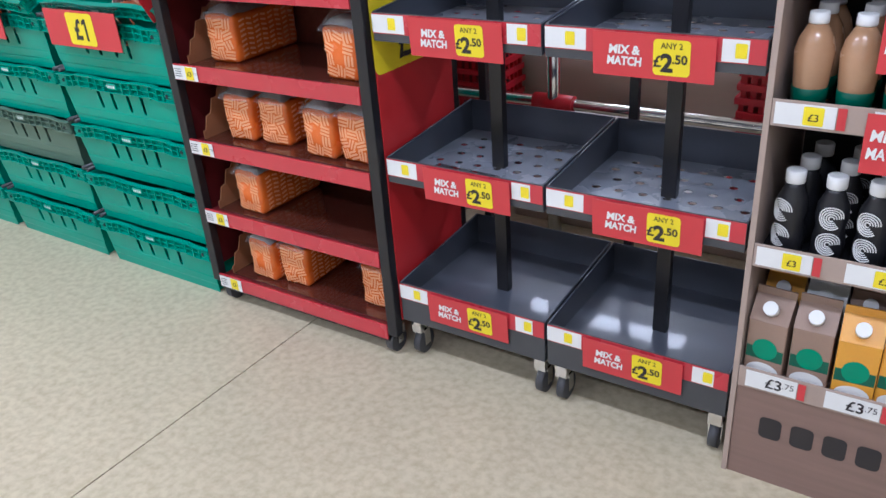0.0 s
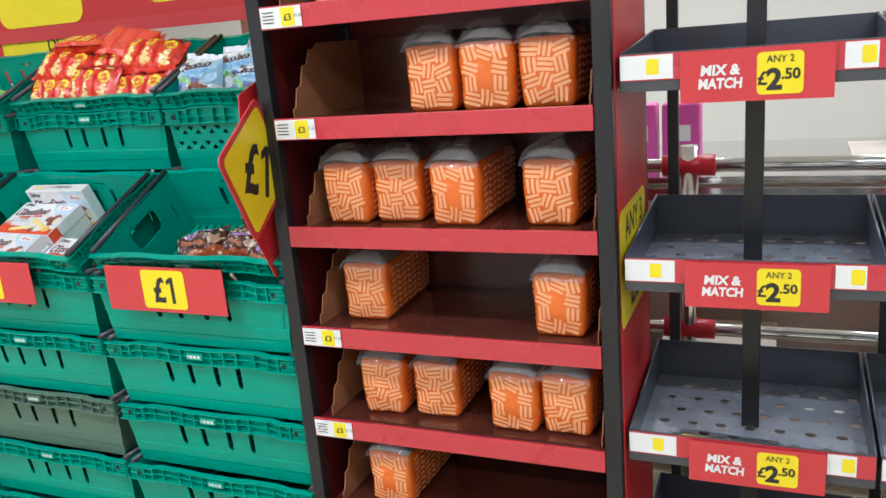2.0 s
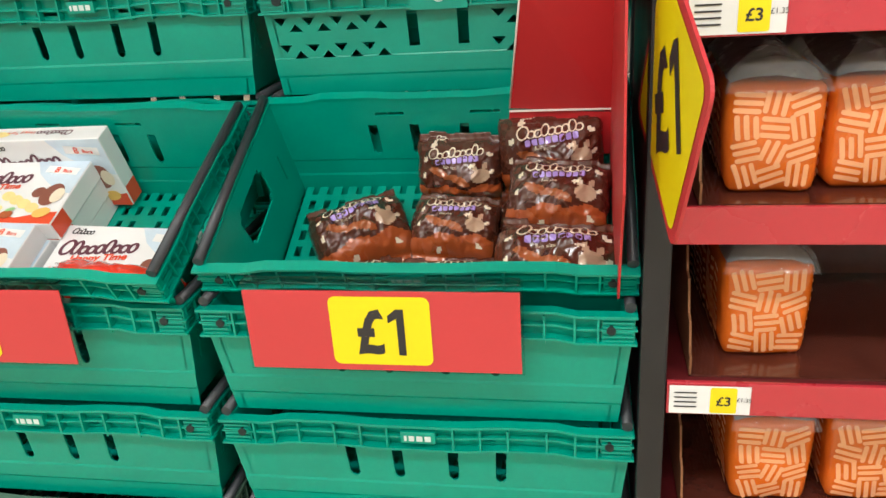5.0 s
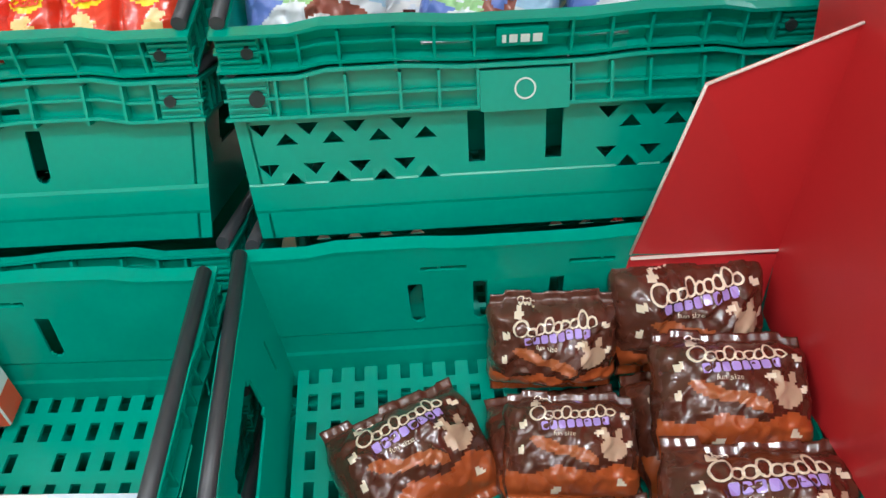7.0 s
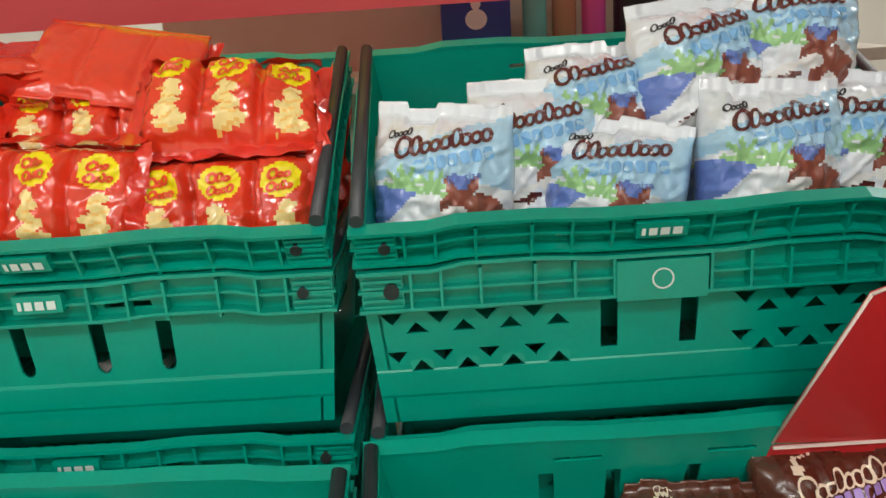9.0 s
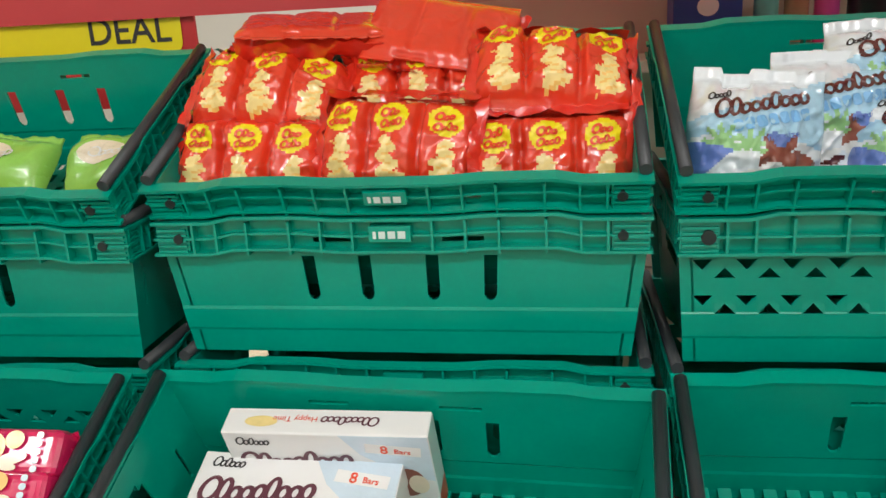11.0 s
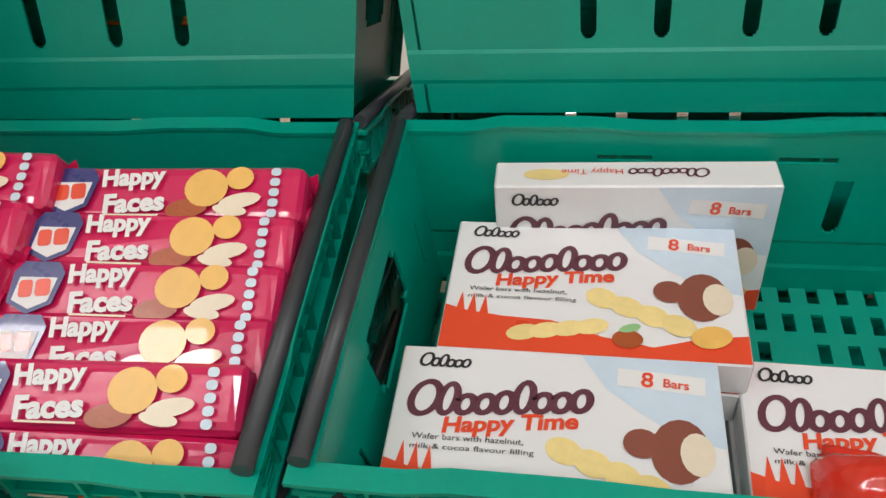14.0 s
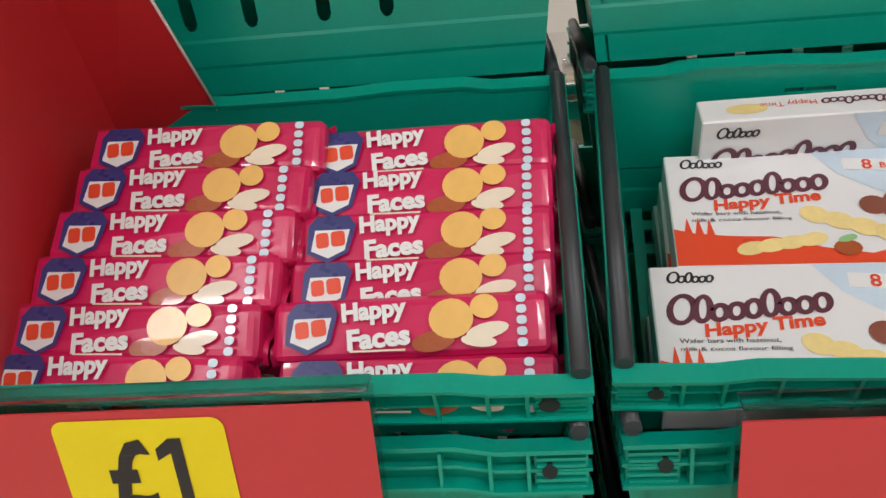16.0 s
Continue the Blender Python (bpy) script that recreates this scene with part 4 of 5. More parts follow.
def biscuit_pack(seed):
    p = thing("biscuit_pack", "magenta film biscuit pack with golden biscuit print", "biscuit pack", group="magenta biscuit packs")
    bm = box(-0.111, 0.111, -0.026, 0.026, 0.0, 0.050, 0.010, 3)
    for v in bm.verts:
        v.co.z += 0.004 * noise.noise(v.co * 40 + Vector((seed, 0, 0)))
    part("film_wrap", bm, PINK, p)
    for e in (-1, 1):
        bm = bmesh.new()
        rr = random.Random(seed * 2 + e)
        a = [bm.verts.new((e * 0.107, -0.025 + 0.05 * k / 8, 0.025 + 0.012 * math.sin(k * 0.8))) for k in range(9)]
        b = [bm.verts.new((e * 0.115, -0.027 + 0.054 * k / 8, 0.027 + 0.010 * math.sin(k * 0.8 + 0.3) + rr.uniform(-0.002, 0.002))) for k in range(9)]
        for k in range(8):
            bm.faces.new((a[k], a[k + 1], b[k + 1], b[k])).smooth = True
        part("crimped_end", bm, PINK, p)
    f = facing((0, 0, 0.0502), (1, 0, 0), (0, 1, 0))
    z = 0.0032
    part("brand_plate", press([[(-0.098, -0.013), (-0.08, -0.022), (-0.062, -0.013), (-0.056, 0.012), (-0.062, 0.021), (-0.090, 0.021), (-0.097, 0.012)]], f, z), NAVY, p)
    part("brand_plate_edge", press([[(-0.094, -0.011), (-0.079, -0.018), (-0.065, -0.011), (-0.061, 0.008), (-0.091, 0.008)]], f, z + 0.0005), WHITE, p)
    part("brand_mark", press(slant([rrect(-0.090, -0.008, -0.079, 0.006, 0.003), rrect(-0.077, -0.008, -0.065, 0.006, 0.003)], 6, -0.078, 0), f, z + 0.0010), BRIGHTRED, p)
    part("name_lettering", press(slant(word("Happy", -0.026, 0.011, 0.0205, 0.045, width=0.052) + word("Faces", -0.024, -0.010, 0.0175, 0.045, width=0.050), 4, -0.025, 0), f, z + 0.0004), WHITE, p)
    part("small_print", press([rect(-0.046, -0.0215, -0.002, -0.0200)], f, z + 0.0004), CREAM, p)
    part("biscuit_print", press([ell(0.034, 0.003, 0.0175, 0.0165)], f, z + 0.0008), GOLD, p)
    part("biscuit_print", press([ell(0.060, 0.012, 0.011, 0.010)], f, z + 0.0004), GOLD, p)
    part("chocolate_print", press([ell(0.020, -0.015, 0.017, 0.0085, 16, 8)], f, z + 0.0006), CHOCRED, p)
    part("cream_splash_print", press([ell(0.062, -0.008, 0.017, 0.0065, 14, 12), ell(0.055, -0.016, 0.014, 0.005, 14, -8)], f, z + 0.0005), CREAM, p)
    part("nutrition_print", press([rrect(0.0845, -0.022 + k * 0.009, 0.0925, -0.015 + k * 0.009, 0.003, 3) for k in range(5)], f, z + 0.0004), PALEBLUE, p)
    return p


BXW, BXL, BXT = 0.243, 0.148, 0.037


def wafer_box():
    p = thing("wafer_carton", "white printed carton of wafer bars in a crate", "food carton", group="white wafer cartons")
    part("carton", box(0, BXW, 0, BXL, 0, BXT, 0.0015, 1), BOXWHITE, p)
    f = facing((0, 0, BXT), (1, 0, 0), (0, 1, 0))
    part("sky_print", press([[(0.14, 0.147), (0.242, 0.147), (0.242, 0.07), (0.215, 0.075), (0.185, 0.095), (0.16, 0.115)]], f, 0.0004), PALEBLUE, p)
    part("red_swoosh", press([[(0.001, 0.001), (0.242, 0.001), (0.242, 0.028), (0.21, 0.024), (0.17, 0.012), (0.13, 0.020), (0.09, 0.034), (0.05, 0.036), (0.02, 0.040), (0.001, 0.046)]], f, 0.0006), BRIGHTRED, p)
    part("maker_mark", press(squiggle(0.036, 0.134, 0.042, 0.014, 6, 8), f, 0.0008), INK, p)
    part("brand_mark", press(slant(squiggle(0.082, 0.103, 0.142, 0.034, 9, 5, 0.18), 5, 0.08, 0.10), f, 0.0008), MAUVE, p)
    part("name_lettering", press(slant(word("Happy Time", 0.090, 0.078, 0.018, 0.035, 0.15, 0.10), 6, 0.09, 0.078), f, 0.0010), BRIGHTRED, p)
    part("small_lettering", press(word("Wafer bars with hazelnut,", 0.060, 0.0645, 0.0056, 0.004, 0, 0.082) + word("milk & cocoa flavour filling", 0.064, 0.0560, 0.0056, 0.004, 0, 0.090), f, 0.0008), INK, p)
    part("tree_print", press([[(u, v), (u + 0.008, v), (u + 0.004, v + 0.022)] for u, v in ((0.010, 0.038), (0.020, 0.038), (0.030, 0.036))], f, 0.0009), BRIGHTRED, p)
    part("count_flag", press(slant([rect(0.168, 0.116, 0.232, 0.132)], -5, 0.2, 0.124), f, 0.0008), WHITE, p)
    part("count_lettering", press(slant(word("8", 0.190, 0.124, 0.014, 0.02) + word("Bars", 0.211, 0.123, 0.008, 0.02), -5, 0.2, 0.124), f, 0.0012), BRIGHTRED, p)
    for k in range(4):
        part("wafer_print", press([ell(0.130 + k * 0.020, 0.060 - k * 0.0085, 0.014, 0.0105, 16, -25)], f, 0.0010 + 0.0002 * k), WAFER, p)
    part("wafer_tip_print", press([ell(0.214, 0.024, 0.016, 0.011, 16, 15)], f, 0.0020), GOLD, p)
    for k in range(4):
        part("wafer_print", press([ell(0.068 + k * 0.018, 0.020 + k * 0.003, 0.014, 0.008, 14, 15)], f, 0.0010 + 0.0002 * k), WAFER, p)
    part("chestnut_print", press([ell(0.210, 0.066, 0.020, 0.026, 18, -10)], f, 0.0010), FOXBROWN, p)
    part("pale_spot_print", press([ell(0.222, 0.064, 0.012, 0.017, 16)], f, 0.0014), CREAM, p)
    part("chestnut_print", press([ell(0.184, 0.070, 0.013, 0.012, 16)], f, 0.0014), FOXBROWN, p)
    part("fruit_print", press([ell(0.150, 0.018, 0.012, 0.009)], f, 0.0018), CHOCRED, p)
    part("leaf_print", press([ell(0.152, 0.029, 0.009, 0.004, 12, 20)], f, 0.0020), LEAF, p)
    g = facing((0, BXL, 0), (-1, 0, 0), (0, 0, 1))
    part("edge_brand_mark", press(squiggle(-0.15, 0.018, 0.07, 0.014, 9, 5), g, 0.0006), MAUVE, p)
    part("edge_lettering", press(word("Happy Time", -0.085, 0.015, 0.010), g, 0.0006), BRIGHTRED, p)
    part("edge_wafer_print", press([ell(-0.045, 0.02, 0.02, 0.008)], g, 0.0006), WAFER, p)
    e = facing((BXW, 0, 0), (0, 1, 0), (0, 0, 1))
    part("edge_swoosh", press([rect(0.002, 0.002, 0.040, 0.035)], e, 0.0005), BRIGHTRED, p)
    return p


# brown bags in the tipped crate by the rack
NUTS = [nut_bag(1), nut_bag(2), nut_bag(3)]
for k, (x, v, z, tip, yaw, size) in enumerate(((0.330, 0.318, 0.070, 62, -3, 0.86), (0.172, 0.205, 0.024, 18, 24, 0.98), (0.178, 0.085, 0.018, 10, 6, 0.98), (0.332, 0.195, 0.052, 24, -6, 0.96), (0.332, 0.082, 0.024, 14, 3, 0.96), (0.478, 0.335, 0.088, 58, 3, 1.04), (0.492, 0.220, 0.092, 26, -6, 1.10), (0.492, 0.098, 0.068, 20, -4, 1.14), (0.480, 0.220, 0.034, 14, 4, 1.0), (0.490, 0.090, 0.014, 6, -3, 1.0), (0.330, 0.215, 0.016, 8, 5, 0.95))):
    put(NUTS[k % 3], FRONT_TOP[0] @ pose(x, v, z, tip, 0, yaw) @ Matrix.Scale(size, 4))

# cartons in the middle crate
WB = wafer_box()
for x, v, z, rx, rz in ((0.034, 0.014, 0.005, 0, 0), (0.036, 0.013, 0.0425, 0, -0.6), (0.033, 0.014, 0.080, 0, 0.4),
                        (0.056, 0.164, 0.005, 0, 1), (0.054, 0.163, 0.0425, 0, -1.2), (0.058, 0.160, 0.081, 0, -0.4),
                        (0.294, 0.044, 0.005, 0, 0), (0.295, 0.046, 0.0425, 0, -1.0)):
    put(WB, FRONT_TOP[1] @ pose(x + 0.010, v, z, rx, 0, rz))
copy_thing(WB, FRONT_TOP[1] @ pose(0.102, 0.330, 0.014, 86, 0, 2))
rp = thing("red_film_packet", "torn red glossy film packet lying on the cartons", "snack pack", FRONT_TOP[1] @ pose(0.462, 0.060, 0.083, 4, 0, -7))
bm, skin = cushion(0.235, 0.085, 0.046, 9, 0.012, 0.008)
part("film_bag", bm, REDFILM, rp)
part("brand_mark", press([rrect(-0.035 + k * 0.012, -0.02, -0.027 + k * 0.012, -0.012, 0.002, 2) for k in range(5)], skin, 0.0014), INK, rp)

# magenta biscuit packs in the last crate
BN = [biscuit_pack(1), biscuit_pack(4)]
for col, x in enumerate((0.240, 0.466)):
    for k in range(6):
        v = 0.050 + 0.043 * k
        dx = 0.001 * (k - 5) if col else 0.010 * (k - 3)
        put(BN[(k + col) % 2], FRONT_TOP[2] @ pose(x + dx - (0.006 if (k == 1 and col) else 0), v, 0.102 + 0.012 * k + (0.018 if col == 0 else 0) + (0.012 if (k == 1 and col) else 0), 24, 0, (-3.5 if col == 0 else -0.8) + ((k * 3) % 4) * 0.5) @ Matrix.Scale(1.02, 4, (1, 0, 0)))
        copy_thing(BN[0], FRONT_TOP[2] @ pose(x - 0.03 * col, v + 0.012, 0.030 + 0.010 * k, 24, 0, 0))

# pale blue bags, upper crate
COCO = [coco_bag(2), coco_bag(5)]
for k, (x, v, z, tip, yaw) in enumerate(((0.095, 0.090, 0.115, 44, -8), (0.195, 0.145, 0.105, 46, -4), (0.275, 0.085, 0.090, 38, -22), (0.270, 0.190, 0.125, 36, 2), (0.435, 0.090, 0.120, 42, -6), (0.385, 0.200, 0.165, 40, 8), (0.490, 0.220, 0.175, 36, -14), (0.545, 0.110, 0.110, 40, -16), (0.10, 0.17, 0.05, 10, 5), (0.26, 0.17, 0.045, 8, -5), (0.44, 0.18, 0.06, 10, 12))):
    put(COCO[k % 2], REAR_TOP[0] @ pose(x, v + 0.01, z + (0.036 if tip > 20 else 0), tip + (10 if tip > 20 else 0), 0, yaw))

# red multipacks, upper middle crate
TRI = [red_triple(1), red_triple(2)]
for k, (x, v, z, tip, tilt, yaw) in enumerate(((0.112, 0.090, 0.090, 44, 0, -4), (0.305, 0.085, 0.112, 42, 0, -7), (0.484, 0.085, 0.085, 46, 0, 1), (0.126, 0.165, 0.168, 16, 5, -3), (0.320, 0.205, 0.150, 30, 0, 2), (0.486, 0.180, 0.175, 14, 6, 3), (0.170, 0.260, 0.225, 168, 6, 8), (0.345, 0.245, 0.215, 195, 8, -6), (0.12, 0.20, 0.03, 6, 0, 3), (0.32, 0.20, 0.03, 6, 0, -3), (0.49, 0.21, 0.04, 6, 0, 3), (0.49, 0.24, 0.10, 20, 0, -3))):
    put(TRI[k % 2], REAR_TOP[1] @ pose(x, v + 0.008, z + (0.056 if k < 3 else 0.030 if k < 8 else 0), tip, tilt, yaw))


# orange and lime packs, upper end crate
def plain_bag(material, name_label, seed):
    p = thing("snack_bag", name_label, "snack bag", group="orange and lime snack bags")
    bm, skin = cushion(0.15, 0.13, 0.045, seed)
    part("film_bag", bm, material, p)
    part("pale_print", press(fine(ell(-0.01, 0.012, 0.036, 0.020)), skin, 0.0013), CREAM, p)
    part("brand_mark", press(squiggle(0.0, 0.012, 0.06, 0.016, 5, seed), skin, 0.0019), BRIGHTRED if material is ORANGEFILM else WHITE, p)
    return p


OB, LB = plain_bag(ORANGEFILM, "orange glossy snack bag in a green crate", 3), plain_bag(LIME, "lime green glossy snack bag in a crate", 6)
for k, (src, x, v, z, tip, yaw) in enumerate(((OB, 0.12, 0.10, 0.05, 20, 8), (OB, 0.29, 0.09, 0.05, 22, -6), (LB, 0.49, 0.20, 0.08, 24, 4), (OB, 0.46, 0.09, 0.05, 20, 10), (LB, 0.30, 0.22, 0.07, 24, -8), (OB, 0.13, 0.23, 0.07, 24, 5), (OB, 0.2, 0.16, 0.10, 18, 20))):
    put(src, REAR_TOP[2] @ pose(x, v, z, tip, 0, yaw))


# ---- empty wheeled display trays ----
def tray_stand(x0, w, label, zlast):
    s = thing("display_tray_stand", label, "display stand", pose(0, 0.024, 0), "empty tray stands")
    d = 0.42
    f = facing((0, -0.0062, 0), (1, 0, 0), (0, 0, 1))
    for lvl, z in enumerate((0.251, 0.628, 1.000, 1.385)):
        tray = part("tray", box(x0 + 0.003, x0 + w - 0.003, 0.0, d, z - 0.066, z - 0.060) if lvl == 0 else bmesh.new(), PERF if lvl else CHAR, s)
        if lvl:
            bm = bmesh.new()
            holes = []
            for i in range(7):
                for j in range(6):
                    u, v = x0 + 0.040 + i * 0.060 + (0.03 if j % 2 else 0), 0.04 + j * 0.062
                    if u < x0 + w - 0.03:
                        holes += [(u, v + 0.004, u + 0.022, v + 0.014), (u + 0.004, v, u + 0.018, v + 0.004), (u + 0.004, v + 0.014, u + 0.018, v + 0.018)]
            lattice(bm, [x0 + 0.003, x0 + w - 0.003], [0.0, d], holes, lambda u, v, q: (u, v, z - 0.060 + q), 0.002)
            bm.to_mesh(tray.data)
            bm.free()
        for xx in (x0 + 0.003, x0 + w - 0.006):
            bm = bmesh.new()
            a = [bm.verts.new((xx, y, h)) for y, h in ((0.0, z - 0.064), (d, z - 0.064), (d, z + 0.035), (0.0, z + 0.002))]
            b = [bm.verts.new((xx + 0.003, y, h)) for y, h in ((0.0, z - 0.064), (d, z - 0.064), (d, z + 0.035), (0.0, z + 0.002))]
            bm.faces.new(a)
            bm.faces.new(b[::-1])
            for k in range(4):
                bm.faces.new((a[k], b[k], b[(k + 1) % 4], a[(k + 1) % 4]))
            rod(bm, (xx + 0.0015, 0.0, z + 0.002), (xx + 0.0015, d, z + 0.035), 0.0028, 8)
            part("tray_side", bm, CHAR, tray)
        part("tray_back", box(x0 + 0.004, x0 + w - 0.004, d, d + 0.003, z - 0.066, z + 0.036), CHAR, tray)
        part("tray_front", box(x0 + 0.003, x0 + w - 0.003, -0.004, 0.0, z - (0.12 if lvl == 0 else 0.066), z + 0.003, 0.001), TRAYGREY, tray)
        strip = part("price_strip", box(x0 + 0.004, x0 + w - 0.004, -0.0062, -0.004, z - 0.046, z + 0.001), LIPRED, tray, "red price strip in a clear holder")
        for a, b in ((0.004, 0.098), (0.375, 0.425)):
            part("price_label", press([rect(x0 + a, z - 0.044, x0 + b, z - 0.001)], f, 0.0006), WHITE, strip)
            part("price_patch", press([rrect(x0 + (a + b) / 2, z - 0.036, x0 + (a + b) / 2 + 0.022, z - 0.008, 0.003)], f, 0.0012), YELLOW, strip)
        o = 0.105 + 0.006 * ((lvl * 3) % 4)
        sg = facing((x0 + o, -0.0105, z - 0.098), (1, 0, 0.0), (0, -0.06, 1))
        bm = press([rect(0, 0.008, 0.250, 0.098)], sg, 0)
        r = bmesh.ops.extrude_face_region(bm, geom=bm.faces[:])
        bmesh.ops.translate(bm, verts=[g for g in r["geom"] if isinstance(g, bmesh.types.BMVert)], vec=(0, 0.0015, 0))
        sign = thing("offer_sign", "red mix and match offer sign clipped on a tray", "price sign", pose(0, 0.024, 0), "mix and match signs")
        part("card", bm, SIGNRED, sign)
        part("price_patch", press([rrect(0.128, 0.018, 0.202, 0.090, 0.008)], sg, 0.0010), YELLOW, sign, "yellow price patch")
        part("offer_lettering", press(word("MIX &", 0.068, 0.064, 0.019, 0.04, 0.1, 0.066) + word("MATCH", 0.068, 0.041, 0.019, 0.04, 0.1, 0.074), sg, 0.0012), WHITE, sign)
        part("price_lettering", press(word("ANY 2", 0.165, 0.078, 0.012, 0.01, 0, 0.044) + word("£", 0.137, 0.046, 0.024, 0.02) + word("2", 0.156, 0.044, 0.038, 0.04) + word(".50", 0.182, 0.052, 0.019, 0.03), sg, 0.0018), INK, sign)
    part("base_skirt", box(x0 + 0.004, x0 + w - 0.004, 0.0, d, 0.128, 0.178, 0.002), TRAYGREY, s)
    part("post", box(x0 + w / 2 - 0.018, x0 + w / 2 + 0.018, 0.18, 0.205, 0.178, 1.95, 0.002), BLACK, s)
    part("rear_post", box(x0 + w / 2 - 0.2, x0 + w / 2 - 0.175, d + 0.004, d + 0.024, 0.178, 1.95, 0.002), BLACK, s)
    for xx in (x0 + 0.03, x0 + w - 0.03):
        for yy in (0.035, d - 0.04):
            bm = bmesh.new()
            rod(bm, (xx - 0.011, yy + 0.014, 0.038), (xx + 0.011, yy + 0.014, 0.038), 0.038, 18)
            part("caster_wheel", bm, RUBBER, s)
            bm = box(xx - 0.017, xx + 0.017, yy - 0.018, yy + 0.020, 0.08, 0.128, 0.003)
            quadbox(bm, xx - 0.017, xx - 0.013, yy - 0.002, yy + 0.026, 0.03, 0.09)
            quadbox(bm, xx + 0.013, xx + 0.017, yy - 0.002, yy + 0.026, 0.03, 0.09)
            part("caster_fork", bm, CHROME, s, "shiny metal caster fork")


tray_stand(1.385, 0.461, "empty charcoal wheeled display stand with perforated trays", 1)
tray_stand(1.848, 0.461, "empty charcoal wheeled display stand with perforated trays", 2)
pb = thing("pastry_pack", "clear flat pack of small pastries on a perforated tray", "food pack", pose(1.575, 0.075, 0.5645, 0, 0, -4))
for k in range(5):
    bm, skin = cushion(0.036, 0.075, 0.022, k + 3, 0.004, 0.004)
    bmesh.ops.translate(bm, verts=bm.verts[:], vec=(-0.076 + k * 0.038, 0, 0.006))
    part("pastry", bm, PASTRY, pb)
part("label", box(-0.09, -0.03, -0.035, 0.012, 0.030, 0.0312), YELLOW, pb, "yellow paper label")
part("clear_lid", box(-0.10, 0.10, -0.045, 0.045, 0.0, 0.029, 0.008, 2), CLEAR, pb, "clear plastic lid")
for k, (x, y) in enumerate(((1.72, 0.16), (1.77, 0.25), (2.25, 0.09))):
    t = tagged(part("paper_scrap", box(-0.012, 0.012, -0.004, 0.004, 0, 0.001, m=pose(x, y, 0.1865, 0, 0, 30 * k)), WHITE), "small torn white paper scrap on an empty tray", "paper scrap")


# ---- coffee drinks stand ----
cs = thing("coffee_stand", "coffee drinks shelf stand with wood-print base and pale sides", "shelf stand")
SX0, SX1 = 2.322, 3.05
for x in (SX0, SX1):
    part("side_board", box(x - 0.006, x + 0.006, -0.004, 0.40, 0, 1.9, 0.001), BEIGE, cs)
part("base_panel", box(SX0 + 0.007, SX1 - 0.007, 0.0, 0.012, 0.0, 0.262, 0.001), WOOD, cs, "brown wood-print base panel")
part("back_board", box(SX0 + 0.007, SX1 - 0.007, 0.385, 0.39, 0, 1.9), BLACK, cs)
fb = facing((0, 0, 0), (1, 0, 0), (0, 0, 1))
for k in range(9):
    part("brand_stroke", press([rrect(2.385 + k * 0.066, 0.125, 2.432 + k * 0.066, 0.182, 0.012)], fb, 0.001), INK, cs)
SHELVES = (0.300, 0.600, 0.900, 1.20, 1.50)
for i, z in enumerate(SHELVES):
    part("shelf", box(SX0 + 0.007, SX1 - 0.007, 0.0, 0.384, z - 0.046, z - 0.036), BLACK if i else WOOD, cs)
    part("shelf_front", box(SX0 + 0.007, SX1 - 0.007, -0.004, -0.0005, z - 0.050, z + 0.002, 0.001), BEIGE, cs)
    for x in ((2.335, 2.50, 2.70) if i else (2.345, 2.505, 2.70)):
        lab = part("price_label", box(x, x + 0.105, -0.0062, -0.0045, z - 0.044, z - 0.003), WHITE, cs, "white price label")
        fz = facing((x, -0.0062, z - 0.044), (1, 0, 0), (0, 0, 1))
        if i:
            part("price_patch", press([rrect(0.05, 0.003, 0.085, 0.038, 0.003)], fz, 0.0008), YELLOW, lab)
            part("lettering", press(word("£3", 0.0675, 0.018, 0.014, 0.01), fz, 0.0014), INK, lab)
        else:
            part("lettering", press(word("£3", 0.058, 0.021, 0.026, 0.015) + word(".75", 0.088, 0.024, 0.014), fz, 0.0010), INK, lab)
        part("red_edge", press([rect(0.107, 0.0, 0.122, 0.041)], fz, 0.0008), SIGNRED, lab)


def carton(material):
    c = thing("drink_carton", "printed coffee drink carton with green band and white cap", "drink carton", group="drink cartons")
    part("carton_body", box(-0.04, 0.04, -0.04, 0.04, 0, 0.15, 0.003), material, c)
    bm = bmesh.new()
    a = [bm.verts.new(p) for p in ((-0.04, -0.04, 0.15), (0.04, -0.04, 0.15), (0.04, 0.04, 0.15), (-0.04, 0.04, 0.15))]
    b = [bm.verts.new(p) for p in ((-0.04, 0.0, 0.195), (0.04, 0.0, 0.195), (0.04, 0.004, 0.195), (-0.04, 0.004, 0.195))]
    for k in range(4):
        bm.faces.new((a[k], a[(k + 1) % 4], b[(k + 1) % 4], b[k]))
    bm.faces.new(b)
    quadbox(bm, -0.04, 0.04, 0.0, 0.004, 0.195, 0.212)
    part("gable_top", bm, material, c)
    f = facing((0, -0.04, 0), (1, 0, 0), (0, 0, 1))
    part("dark_band", press([rect(-0.038, 0.055, 0.038, 0.085)], f, 0.0008), DARKGREEN, c)
    part("round_mark", press([ell(0, 0.082, 0.026, 0.026)], f, 0.0014), MIDGREEN, c)
    part("pale_wave", press([ell(0, 0.025, 0.034, 0.022)], f, 0.001), WHITE, c)
    bm = bmesh.new()
    rod(bm, (0, -0.022, 0.170), (0, -0.040, 0.186), 0.015, 16)
    part("cap", bm, WHITE, c, "white screw cap")
    return c


